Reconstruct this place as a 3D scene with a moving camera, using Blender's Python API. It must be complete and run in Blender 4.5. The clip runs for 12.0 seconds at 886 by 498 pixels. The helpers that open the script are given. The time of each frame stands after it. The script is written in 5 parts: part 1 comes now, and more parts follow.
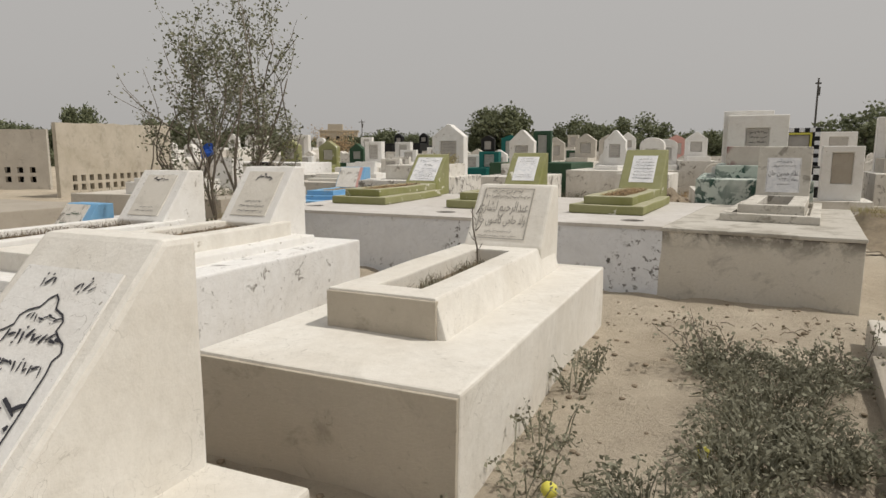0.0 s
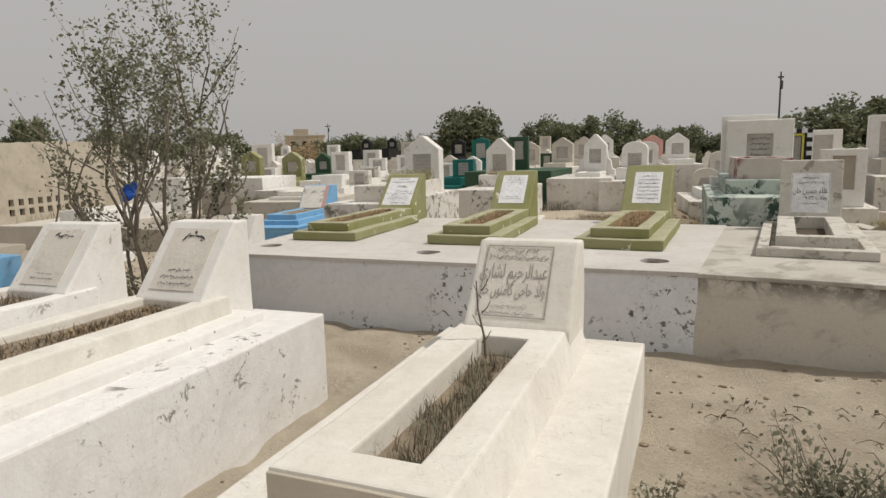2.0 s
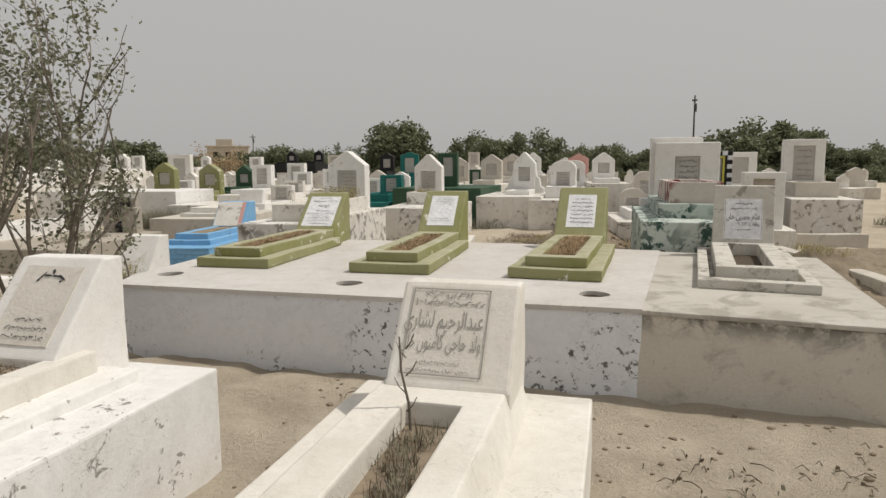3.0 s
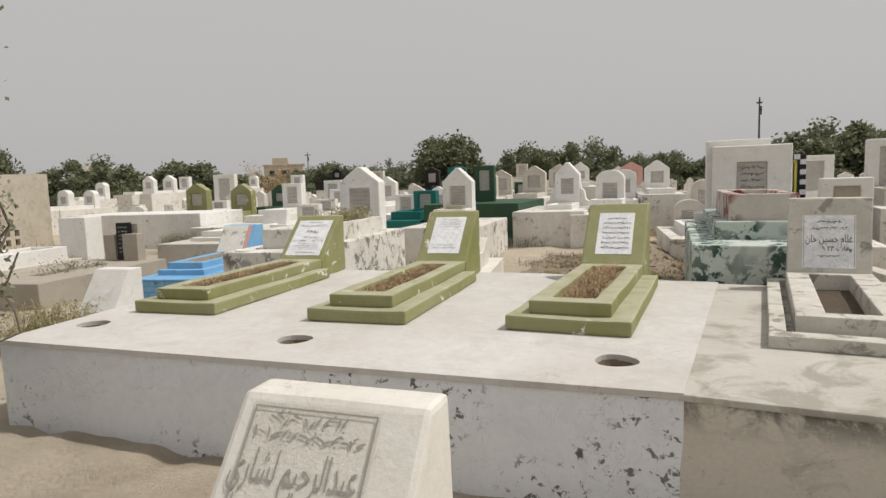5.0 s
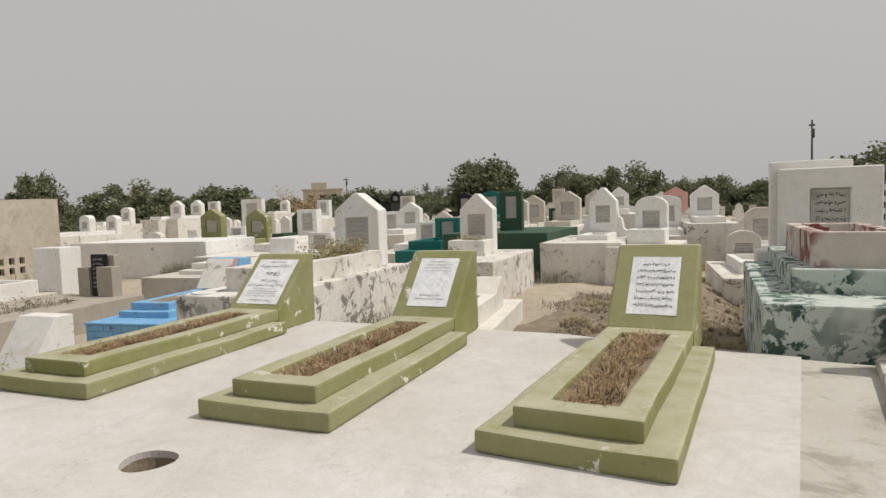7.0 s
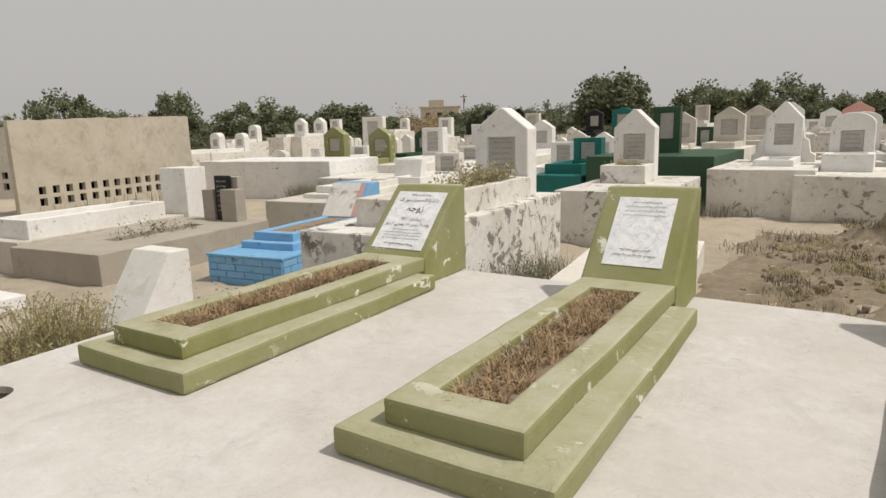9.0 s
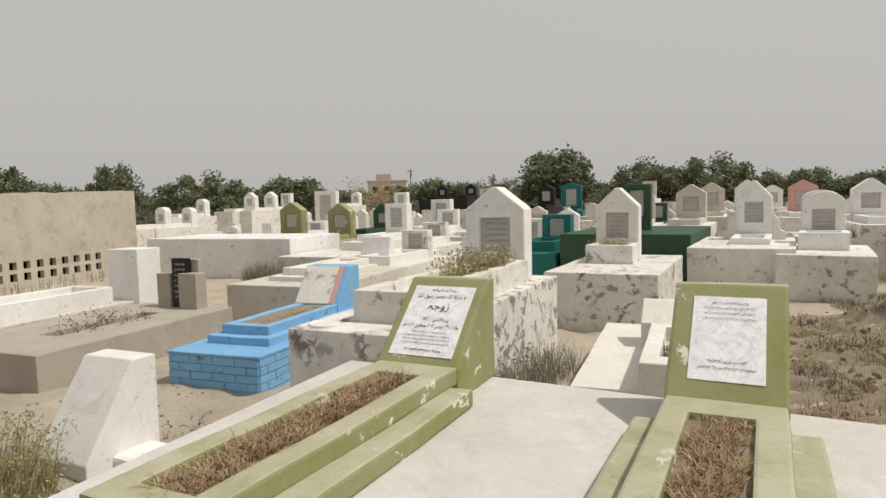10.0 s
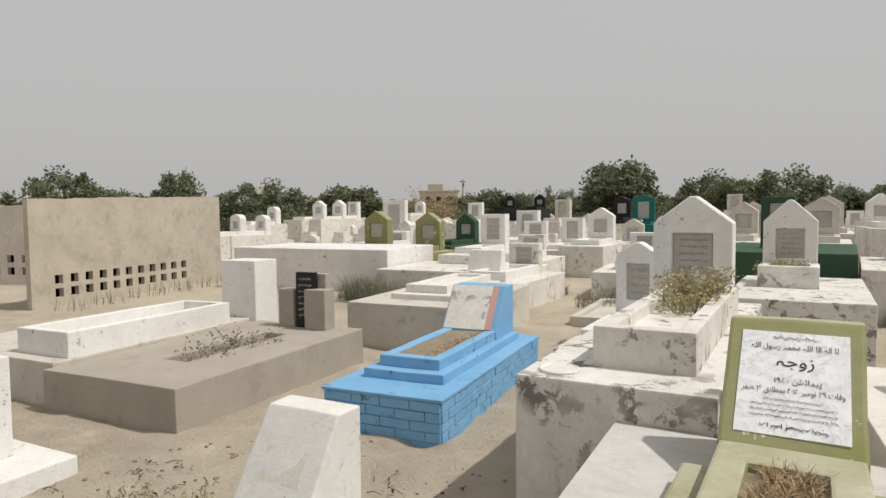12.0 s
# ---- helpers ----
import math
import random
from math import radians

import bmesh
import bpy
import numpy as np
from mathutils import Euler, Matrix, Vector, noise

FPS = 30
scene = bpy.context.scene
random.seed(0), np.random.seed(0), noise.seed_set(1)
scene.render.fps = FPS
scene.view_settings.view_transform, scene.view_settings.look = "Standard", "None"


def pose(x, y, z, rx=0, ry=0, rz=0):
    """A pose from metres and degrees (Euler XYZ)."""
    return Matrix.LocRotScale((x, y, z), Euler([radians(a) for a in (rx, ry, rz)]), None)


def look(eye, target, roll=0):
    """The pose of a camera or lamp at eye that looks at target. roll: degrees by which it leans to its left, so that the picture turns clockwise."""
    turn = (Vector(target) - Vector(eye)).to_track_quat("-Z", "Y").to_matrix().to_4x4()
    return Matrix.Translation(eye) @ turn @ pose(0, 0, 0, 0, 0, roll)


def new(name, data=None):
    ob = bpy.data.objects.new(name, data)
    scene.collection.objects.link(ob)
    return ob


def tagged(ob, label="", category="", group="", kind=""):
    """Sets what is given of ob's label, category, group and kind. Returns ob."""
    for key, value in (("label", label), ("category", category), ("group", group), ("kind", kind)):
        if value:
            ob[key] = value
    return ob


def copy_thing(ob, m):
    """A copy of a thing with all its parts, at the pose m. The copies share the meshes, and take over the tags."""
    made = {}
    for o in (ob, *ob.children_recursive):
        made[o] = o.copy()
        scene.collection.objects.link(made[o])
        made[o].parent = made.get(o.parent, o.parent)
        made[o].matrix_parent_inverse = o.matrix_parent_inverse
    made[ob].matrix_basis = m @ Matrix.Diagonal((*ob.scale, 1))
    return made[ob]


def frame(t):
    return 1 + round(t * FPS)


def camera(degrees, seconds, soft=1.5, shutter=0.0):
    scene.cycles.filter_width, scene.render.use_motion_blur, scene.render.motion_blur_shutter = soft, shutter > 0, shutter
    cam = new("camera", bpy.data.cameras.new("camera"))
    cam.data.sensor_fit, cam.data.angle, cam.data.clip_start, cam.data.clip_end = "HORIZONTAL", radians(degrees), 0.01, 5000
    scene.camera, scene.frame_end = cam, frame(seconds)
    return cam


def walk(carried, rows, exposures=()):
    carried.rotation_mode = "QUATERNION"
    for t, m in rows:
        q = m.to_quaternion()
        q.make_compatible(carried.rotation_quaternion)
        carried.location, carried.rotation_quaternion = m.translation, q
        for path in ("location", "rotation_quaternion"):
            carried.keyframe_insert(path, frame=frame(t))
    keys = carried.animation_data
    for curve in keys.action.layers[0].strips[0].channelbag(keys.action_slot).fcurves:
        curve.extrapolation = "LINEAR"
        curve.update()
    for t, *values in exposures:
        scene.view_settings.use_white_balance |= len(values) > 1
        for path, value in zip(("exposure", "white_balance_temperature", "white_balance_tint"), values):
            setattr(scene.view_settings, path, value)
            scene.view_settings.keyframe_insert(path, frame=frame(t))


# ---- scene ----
cam = camera(70.2, 12.0, soft=1.5)
PATH = [
    (0, (-0.011, 0.452, 1.325), (-0.814, 2.26, 1.026), 0.2),
    (0.5, (-0.218, 0.752, 1.44), (-1.13, 2.501, 1.111), 0.1),
    (1, (-0.475, 0.993, 1.449), (-1.376, 2.754, 1.157), 0.1),
    (1.5, (-0.607, 1.242, 1.591), (-1.318, 3.086, 1.285), -1.6),
    (2, (-0.632, 1.586, 1.609), (-1.351, 3.429, 1.311), -1.4),
    (2.5, (-0.731, 1.848, 1.614), (-1.428, 3.703, 1.346), -0.0),
    (3, (-0.79, 2.152, 1.675), (-1.296, 4.07, 1.416), -0.4),
    (3.5, (-0.755, 2.542, 1.7), (-1.412, 4.429, 1.609), -0.3),
    (3.7, (-0.683, 2.716, 1.7), (-1.377, 4.587, 1.564), -1.3),
    (5.5, (-0.598, 4.1, 1.693), (-1.253, 5.977, 1.478), -2.2),
    (6, (-0.631, 4.538, 1.727), (-1.162, 6.457, 1.539), -0.2),
    (6.5, (-0.648, 4.981, 1.724), (-1.343, 6.851, 1.586), -1.1),
    (8.3, (-1.26, 6.224, 1.809), (-2.254, 7.946, 1.59), -0.8),
    (8.5, (-1.42, 6.325, 1.798), (-2.588, 7.918, 1.482), -0.5),
    (9, (-1.804, 6.455, 1.751), (-2.904, 8.082, 1.375), -1.6),
    (9.5, (-2.198, 6.545, 1.785), (-3.101, 8.281, 1.371), -1.1),
    (10, (-2.673, 6.766, 1.849), (-3.635, 8.513, 1.694), -1.4),
    (10.5, (-3.097, 6.857, 1.866), (-4.165, 8.54, 1.704), 1.0),
    (11, (-3.544, 6.931, 1.879), (-4.531, 8.663, 1.72), -0.2),
    (11.5, (-4.062, 7.051, 1.861), (-5.177, 8.704, 1.71), -1.4),
    (12, (-4.508, 7.065, 1.864), (-5.591, 8.742, 1.745), -0.6),
]
walk(cam, [(t, look(eye, target, roll)) for t, eye, target, roll in PATH],
     exposures=((0, -0.05, 6680, 10), (2.5, -0.02, 6650, 10), (5.5, 0.12, 6530, 10), (6.5, 0.05, 6560, 10), (8.5, 0.11, 6610, 10), (9.3, 0.11, 6720, 10), (10.5, 0.17, 6600, 10), (12, 0.13, 6500, 10)))

# ---- light ----
SUN_EL, SUN_AZ = radians(57), radians(20)      # azimuth from +x towards +y
world = bpy.data.worlds.new("hazy_sky")
scene.world = world
world.use_nodes = True
wn, wl = world.node_tree.nodes, world.node_tree.links
wn.clear()
sky = wn.new("ShaderNodeTexSky")
sky.sky_type, sky.sun_disc = "NISHITA", False
sky.sun_elevation, sky.sun_rotation = SUN_EL, radians(90) - SUN_AZ
sky.dust_density, sky.air_density = 6.0, 1.5
grey = wn.new("ShaderNodeHueSaturation")
grey.inputs["Saturation"].default_value = 0.12
wl.new(sky.outputs[0], grey.inputs["Color"])
haze = wn.new("ShaderNodeMixRGB")
haze.inputs[0].default_value = 0.85
haze.inputs[2].default_value = (4.92, 4.85, 4.79, 1)
wl.new(grey.outputs[0], haze.inputs[1])
bg = wn.new("ShaderNodeBackground")
bg.inputs["Strength"].default_value = 0.099
wl.new(haze.outputs[0], bg.inputs["Color"])
wo = wn.new("ShaderNodeOutputWorld")
wl.new(bg.outputs[0], wo.inputs[0])

sun = new("sun", bpy.data.lights.new("sun", "SUN"))
sun.data.energy, sun.data.angle, sun.data.color = 2.55, radians(1.5), (1.0, 0.955, 0.88)
to_sun = Vector((math.cos(SUN_EL) * math.cos(SUN_AZ), math.cos(SUN_EL) * math.sin(SUN_AZ), math.sin(SUN_EL)))
sun.matrix_world = look(to_sun * 60, (0, 0, 0))


# ---- materials ----
def coords(nt, scale=1.0, shift=True):
    """Object coordinates in metres, moved by a random step for each object."""
    tc = nt.nodes.new("ShaderNodeTexCoord")
    mp = nt.nodes.new("ShaderNodeMapping")
    mp.inputs["Scale"].default_value = (scale, scale, scale)
    nt.links.new(tc.outputs["Object"], mp.inputs["Vector"])
    if shift:
        oi = nt.nodes.new("ShaderNodeObjectInfo")
        mu = nt.nodes.new("ShaderNodeMath")
        mu.operation = "MULTIPLY"
        mu.inputs[1].default_value = 23.0
        nt.links.new(oi.outputs["Random"], mu.inputs[0])
        nt.links.new(mu.outputs[0], mp.inputs["Location"])
    return mp.outputs[0]


def noise_fac(nt, vec, scale, detail=5.0, rough=0.6, lo=0.35, hi=0.65, dist=0.0):
    n = nt.nodes.new("ShaderNodeTexNoise")
    n.inputs["Scale"].default_value, n.inputs["Detail"].default_value = scale, detail
    n.inputs["Roughness"].default_value, n.inputs["Distortion"].default_value = rough, dist
    nt.links.new(vec, n.inputs["Vector"])
    r = nt.nodes.new("ShaderNodeMapRange")
    r.inputs["From Min"].default_value, r.inputs["From Max"].default_value = lo, hi
    nt.links.new(n.outputs["Fac"], r.inputs["Value"])
    return r.outputs[0]


def blend(nt, fac, a, b, amount=1.0):
    m = nt.nodes.new("ShaderNodeMixRGB")
    if amount != 1.0:
        k = nt.nodes.new("ShaderNodeMath")
        k.operation = "MULTIPLY"
        k.inputs[1].default_value = amount
        nt.links.new(fac, k.inputs[0])
        fac = k.outputs[0]
    nt.links.new(fac, m.inputs[0])
    for i, v in ((1, a), (2, b)):
        if isinstance(v, tuple):
            m.inputs[i].default_value = (*v, 1)
        else:
            nt.links.new(v, m.inputs[i])
    return m.outputs[0]


def times(nt, a, b):
    m = nt.nodes.new("ShaderNodeMath")
    m.operation = "MULTIPLY"
    nt.links.new(a, m.inputs[0])
    nt.links.new(b, m.inputs[1])
    return m.outputs[0]


def finish(nt, color, rough, height, bump=0.3, dist=0.01):
    p = nt.nodes["Principled BSDF"]
    if isinstance(color, tuple):
        p.inputs["Base Color"].default_value = (*color, 1)
    else:
        nt.links.new(color, p.inputs["Base Color"])
    p.inputs["Roughness"].default_value = rough
    p.inputs["Specular IOR Level"].default_value = 0.25
    if height is not None:
        b = nt.nodes.new("ShaderNodeBump")
        b.inputs["Strength"].default_value, b.inputs["Distance"].default_value = bump, dist
        nt.links.new(height, b.inputs["Height"])
        nt.links.new(b.outputs[0], p.inputs["Normal"])


def material(name):
    m = bpy.data.materials.new(name)
    m.use_nodes = True
    return m, m.node_tree


def stretched(nt, vec):
    """The coordinates drawn out upwards, for rain streaks and brush marks."""
    m = nt.nodes.new("ShaderNodeMapping")
    m.inputs["Scale"].default_value = (1.0, 1.0, 0.16)
    nt.links.new(vec, m.inputs["Vector"])
    return m.outputs[0]


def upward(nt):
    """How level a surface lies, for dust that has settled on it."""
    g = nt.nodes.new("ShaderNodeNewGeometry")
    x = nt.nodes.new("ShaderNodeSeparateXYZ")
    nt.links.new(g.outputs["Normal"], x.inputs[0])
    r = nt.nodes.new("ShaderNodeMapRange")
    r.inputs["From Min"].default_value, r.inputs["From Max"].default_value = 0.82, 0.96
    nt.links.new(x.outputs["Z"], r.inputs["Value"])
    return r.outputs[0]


def painted(name, col, stain, under, peel=0.62, peel_scale=4.0, dirt=0.5, rough=0.85, spread=0.015, cover=0.46, dust=None):
    """Brushed lime paint on plaster: broad stains, fine grain, and flakes that show the layer below."""
    m, nt = material(name)
    v = coords(nt)
    broad = noise_fac(nt, v, 0.9, 5, 0.65, 0.36, 0.68)
    mid = noise_fac(nt, v, 6.0, 6, 0.7, 0.42, 0.72)
    grain = noise_fac(nt, v, 55.0, 4, 0.7, 0.2, 0.8)
    c = blend(nt, broad, col, stain, dirt)
    c = blend(nt, mid, c, stain, dirt * 0.45)
    grime = noise_fac(nt, v, 2.6, 9, 0.78, 0.50, 0.72, 0.8)
    c = blend(nt, grime, c, tuple(x * 0.62 for x in stain), dirt * 0.55)
    mottle = noise_fac(nt, v, 17.0, 6, 0.75, 0.40, 0.75)
    c = blend(nt, mottle, c, tuple(x * 0.72 for x in stain), dirt * 0.42)
    flake = noise_fac(nt, v, peel_scale, 9, 0.70, peel, peel + spread, 0.4)
    where = noise_fac(nt, v, 1.1, 3, 0.5, cover, cover + 0.08)
    flake = times(nt, flake, where)
    c = blend(nt, flake, c, under)
    streak = noise_fac(nt, stretched(nt, v), 5.0, 5, 0.65, 0.45, 0.75)
    c = blend(nt, streak, c, stain, dirt * 0.5)
    c = blend(nt, grain, c, tuple(x * 0.8 for x in col), 0.10)
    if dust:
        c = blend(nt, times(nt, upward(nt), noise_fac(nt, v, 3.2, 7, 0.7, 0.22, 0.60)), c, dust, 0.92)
    speck = noise_fac(nt, v, 34.0, 8, 0.72, 0.63, 0.68, 0.3)
    patchy = noise_fac(nt, v, 2.3, 4, 0.6, 0.44, 0.60)
    c = blend(nt, times(nt, speck, patchy), c, under, 0.5)
    hair = noise_fac(nt, v, 5.0, 3, 0.5, 0.492, 0.5, 2.0)
    hair2 = noise_fac(nt, v, 5.0, 3, 0.5, 0.508, 0.5, 2.0)
    c = blend(nt, times(nt, times(nt, hair, hair2), patchy), c, tuple(x * 0.5 for x in stain), 0.55)
    h = blend(nt, flake, grain, (0.0, 0.0, 0.0), 0.9)
    finish(nt, c, rough, h, 0.32, 0.005)
    return m


def cement(name, col, dark, light, patch=0.6, rough=0.92, scale=1.6, lo=0.56, edge=0.10, band=None):
    m, nt = material(name)
    v = coords(nt)
    broad = noise_fac(nt, v, scale, 7, 0.7, 0.38, 0.66)
    blot = noise_fac(nt, v, scale * 2.3, 8, 0.7, lo, lo + edge, 0.6)
    grain = noise_fac(nt, v, 45.0, 6, 0.75, 0.2, 0.8)
    c = blend(nt, broad, col, light, 0.8)
    c = blend(nt, blot, c, dark, patch)
    c = blend(nt, grain, c, dark, 0.22)
    if band:
        t = nt.nodes.new("ShaderNodeTexCoord")
        x = nt.nodes.new("ShaderNodeSeparateXYZ")
        nt.links.new(t.outputs["Object"], x.inputs[0])
        r = nt.nodes.new("ShaderNodeMapRange")
        r.inputs["From Min"].default_value, r.inputs["From Max"].default_value = band
        nt.links.new(x.outputs["Z"], r.inputs["Value"])
        c = blend(nt, times(nt, r.outputs[0], noise_fac(nt, v, 4.5, 8, 0.72, 0.44, 0.56, 0.3)), c, dark, 0.9)
    pits = noise_fac(nt, v, 16.0, 8, 0.75, 0.60, 0.68, 0.5)
    c = blend(nt, pits, c, tuple(x * 0.75 for x in dark), 0.45)
    finish(nt, c, rough, grain, 0.5, 0.008)
    return m


def plain(name, col, var=0.25, rough=0.8, scale=12.0, bump=0.2):
    m, nt = material(name)
    v = coords(nt)
    n = noise_fac(nt, v, scale, 6, 0.7, 0.3, 0.7)
    big = noise_fac(nt, v, scale * 0.12, 4, 0.6, 0.35, 0.65)
    c = blend(nt, n, col, tuple(x * (1 - var) for x in col))
    c = blend(nt, big, c, tuple(x * (1 - var * 0.8) for x in col), 0.7)
    finish(nt, c, rough, n, bump, 0.006)
    return m


def leafy(name, col, alt):
    """Leaf paint with a tint of its own on each leaf."""
    m, nt = material(name)
    g = nt.nodes.new("ShaderNodeNewGeometry")
    c = blend(nt, g.outputs["Random Per Island"], col, alt)
    finish(nt, c, 0.75, None)
    p = nt.nodes["Principled BSDF"]
    t = nt.nodes.new("ShaderNodeBsdfTranslucent")
    nt.links.new(c, t.inputs["Color"])
    mix = nt.nodes.new("ShaderNodeMixShader")
    mix.inputs[0].default_value = 0.25
    out = nt.nodes["Material Output"]
    nt.links.new(p.outputs[0], mix.inputs[1])
    nt.links.new(t.outputs[0], mix.inputs[2])
    nt.links.new(mix.outputs[0], out.inputs[0])
    return m


def sand():
    m, nt = material("sand")
    v = coords(nt, shift=False)
    broad = noise_fac(nt, v, 0.35, 6, 0.6, 0.35, 0.65)
    mid = noise_fac(nt, v, 2.2, 8, 0.7, 0.4, 0.68)
    fine = noise_fac(nt, v, 26.0, 8, 0.75, 0.25, 0.75)
    grit = noise_fac(nt, v, 70.0, 3, 0.6, 0.64, 0.70)
    c = blend(nt, broad, (0.61, 0.535, 0.43), (0.45, 0.38, 0.29))
    c = blend(nt, mid, c, (0.63, 0.56, 0.45), 0.7)
    c = blend(nt, fine, c, (0.33, 0.27, 0.195), 0.36)
    c = blend(nt, grit, c, (0.18, 0.15, 0.11), 0.65)
    h = blend(nt, mid, fine, (1.0, 1.0, 1.0), 0.45)
    finish(nt, c, 0.97, h, 0.85, 0.03)
    return m


M = {}
M["sand"] = sand()
M["white"] = painted("whitewash", (0.83, 0.825, 0.81), (0.63, 0.59, 0.53), (0.36, 0.33, 0.29), 0.62, 8.0, 0.42)
M["cream"] = painted("cream_whitewash", (0.81, 0.79, 0.745), (0.60, 0.555, 0.48), (0.45, 0.41, 0.35), 0.67, 7.0, 0.6)
M["worn"] = painted("worn_whitewash", (0.83, 0.828, 0.825), (0.64, 0.61, 0.565), (0.27, 0.255, 0.235), 0.60, 9.0, 0.55)
M["peeling"] = painted("peeling_whitewash", (0.79, 0.775, 0.745), (0.57, 0.53, 0.47), (0.19, 0.175, 0.155), 0.535, 5.5, 0.7, 0.85, 0.03, 0.45)
M["bluewhite"] = painted("bluish_whitewash", (0.83, 0.85, 0.89), (0.70, 0.71, 0.735), (0.10, 0.095, 0.09), 0.57, 12.0, 0.5, 0.85, 0.012, 0.44)
M["slab"] = painted("slab_whitewash", (0.665, 0.645, 0.625), (0.53, 0.495, 0.455), (0.42, 0.38, 0.33), 0.66, 7.0, 0.8)
M["dirty"] = painted("dirty_whitewash", (0.83, 0.81, 0.77), (0.57, 0.53, 0.465), (0.25, 0.225, 0.19), 0.565, 6.0, 0.72, 0.85, 0.025)
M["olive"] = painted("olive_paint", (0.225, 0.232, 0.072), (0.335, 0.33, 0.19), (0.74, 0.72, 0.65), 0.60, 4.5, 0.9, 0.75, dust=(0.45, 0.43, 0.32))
M["blue"] = painted("blue_paint", (0.15, 0.385, 0.66), (0.30, 0.51, 0.71), (0.12, 0.16, 0.20), 0.60, 8.0, 0.6, 0.65)
M["teal"] = painted("teal_paint", (0.012, 0.14, 0.125), (0.025, 0.19, 0.17), (0.3, 0.35, 0.3), 0.68, 5.0, 0.5, 0.5)
M["dark_green"] = painted("dark_green_paint", (0.03, 0.08, 0.042), (0.06, 0.105, 0.07), (0.25, 0.27, 0.22), 0.66, 5.0, 0.5, 0.6)
M["black"] = plain("black_paint", (0.02, 0.02, 0.02), 0.3, 0.5)
M["pink"] = painted("pink_paint", (0.60, 0.30, 0.26), (0.66, 0.44, 0.40), (0.6, 0.55, 0.5), 0.6, 5.0, 0.5)
M["patina"] = painted("pale_green_worn_paint", (0.50, 0.58, 0.53), (0.58, 0.60, 0.56), (0.03, 0.075, 0.058), 0.505, 6.5, 0.7, 0.85, 0.015, 0.34)
M["redworn"] = painted("red_worn_paint", (0.62, 0.58, 0.53), (0.52, 0.46, 0.42), (0.20, 0.05, 0.045), 0.50, 6.0, 0.7, 0.85, 0.02, 0.38)
M["grey"] = cement("old_plaster", (0.56, 0.52, 0.46), (0.30, 0.27, 0.23), (0.68, 0.64, 0.57), 0.5)
M["cement"] = cement("grey_cement", (0.385, 0.345, 0.29), (0.26, 0.23, 0.19), (0.46, 0.415, 0.355), 0.4)
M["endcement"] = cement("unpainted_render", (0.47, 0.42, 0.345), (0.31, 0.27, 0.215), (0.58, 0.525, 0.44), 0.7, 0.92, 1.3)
M["carved"] = cement("pale_carved_plaster", (0.66, 0.625, 0.56), (0.50, 0.465, 0.41), (0.74, 0.705, 0.645), 0.5, 0.9, 3.0)
M["bare"] = cement("stained_cement", (0.64, 0.60, 0.525), (0.13, 0.118, 0.10), (0.70, 0.665, 0.60), 0.55, 0.92, 1.25, 0.54, 0.16, (0.42, 0.58))
M["mottled"] = cement("mottled_cement", (0.56, 0.53, 0.47), (0.19, 0.172, 0.145), (0.76, 0.735, 0.68), 0.7, 0.92, 2.6, 0.54, 0.07)
M["slabgrey"] = cement("blotched_cement_top", (0.58, 0.555, 0.505), (0.33, 0.305, 0.26), (0.47, 0.44, 0.39), 0.8, 0.92, 1.1, 0.48, 0.11)
M["wallplaster"] = cement("earthen_plaster", (0.47, 0.42, 0.34), (0.28, 0.245, 0.195), (0.58, 0.53, 0.45), 0.55, 0.95, 1.3, 0.50, 0.2)
def veined():
    """Polished white marble with cloudy grey-blue veins."""
    m, nt = material("white_marble_plaque")
    v = coords(nt)
    cloud = noise_fac(nt, v, 7.0, 8, 0.72, 0.42, 0.62, 1.6)
    vein = noise_fac(nt, v, 16.0, 9, 0.75, 0.52, 0.60, 2.5)
    grain = noise_fac(nt, v, 90.0, 3, 0.6, 0.3, 0.7)
    c = blend(nt, cloud, (0.86, 0.86, 0.87), (0.66, 0.675, 0.71), 0.75)
    c = blend(nt, vein, c, (0.42, 0.44, 0.49), 0.45)
    finish(nt, c, 0.4, grain, 0.05, 0.002)
    return m


M["marble"] = veined()
M["plaque"] = cement("grey_stone_plaque", (0.44, 0.415, 0.385), (0.25, 0.235, 0.215), (0.54, 0.515, 0.475), 0.5, 0.7, 5.0)
M["ink"] = plain("black_ink", (0.045, 0.045, 0.055), 0.2, 0.6)
M["greyink"] = plain("grey_carving", (0.36, 0.34, 0.31), 0.2, 0.85)
M["fadedink"] = plain("faded_lettering", (0.23, 0.215, 0.20), 0.2, 0.8)
M["paleink"] = plain("pale_lettering", (0.62, 0.61, 0.58), 0.15, 0.7)
M["slate"] = plain("black_slate", (0.018, 0.018, 0.019), 0.3, 0.35)
# near-black colour standing in for shade inside the wall openings
M["hole"] = plain("opening_shade", (0.018, 0.016, 0.014), 0.4, 0.98)
# earth with the shade of a deep pit put into its colour
M["pitshade"] = plain("pit_shaded_earth", (0.13, 0.102, 0.075), 0.4, 0.97, 11.0, 0.9)
M["earth"] = plain("turned_earth", (0.36, 0.295, 0.215), 0.5, 0.98, 9.0, 1.0)
M["soil"] = plain("dry_soil", (0.37, 0.30, 0.22), 0.45, 0.98, 14.0, 0.8)
M["litter"] = leafy("dry_litter", (0.20, 0.155, 0.10), (0.09, 0.07, 0.05))
M["bark"] = plain("grey_bark", (0.25, 0.215, 0.175), 0.5, 0.95, 30.0, 0.6)
M["pole"] = plain("weathered_pole", (0.16, 0.15, 0.14), 0.3, 0.8)
M["leaf"] = leafy("dusty_leaves", (0.29, 0.29, 0.21), (0.11, 0.12, 0.07))
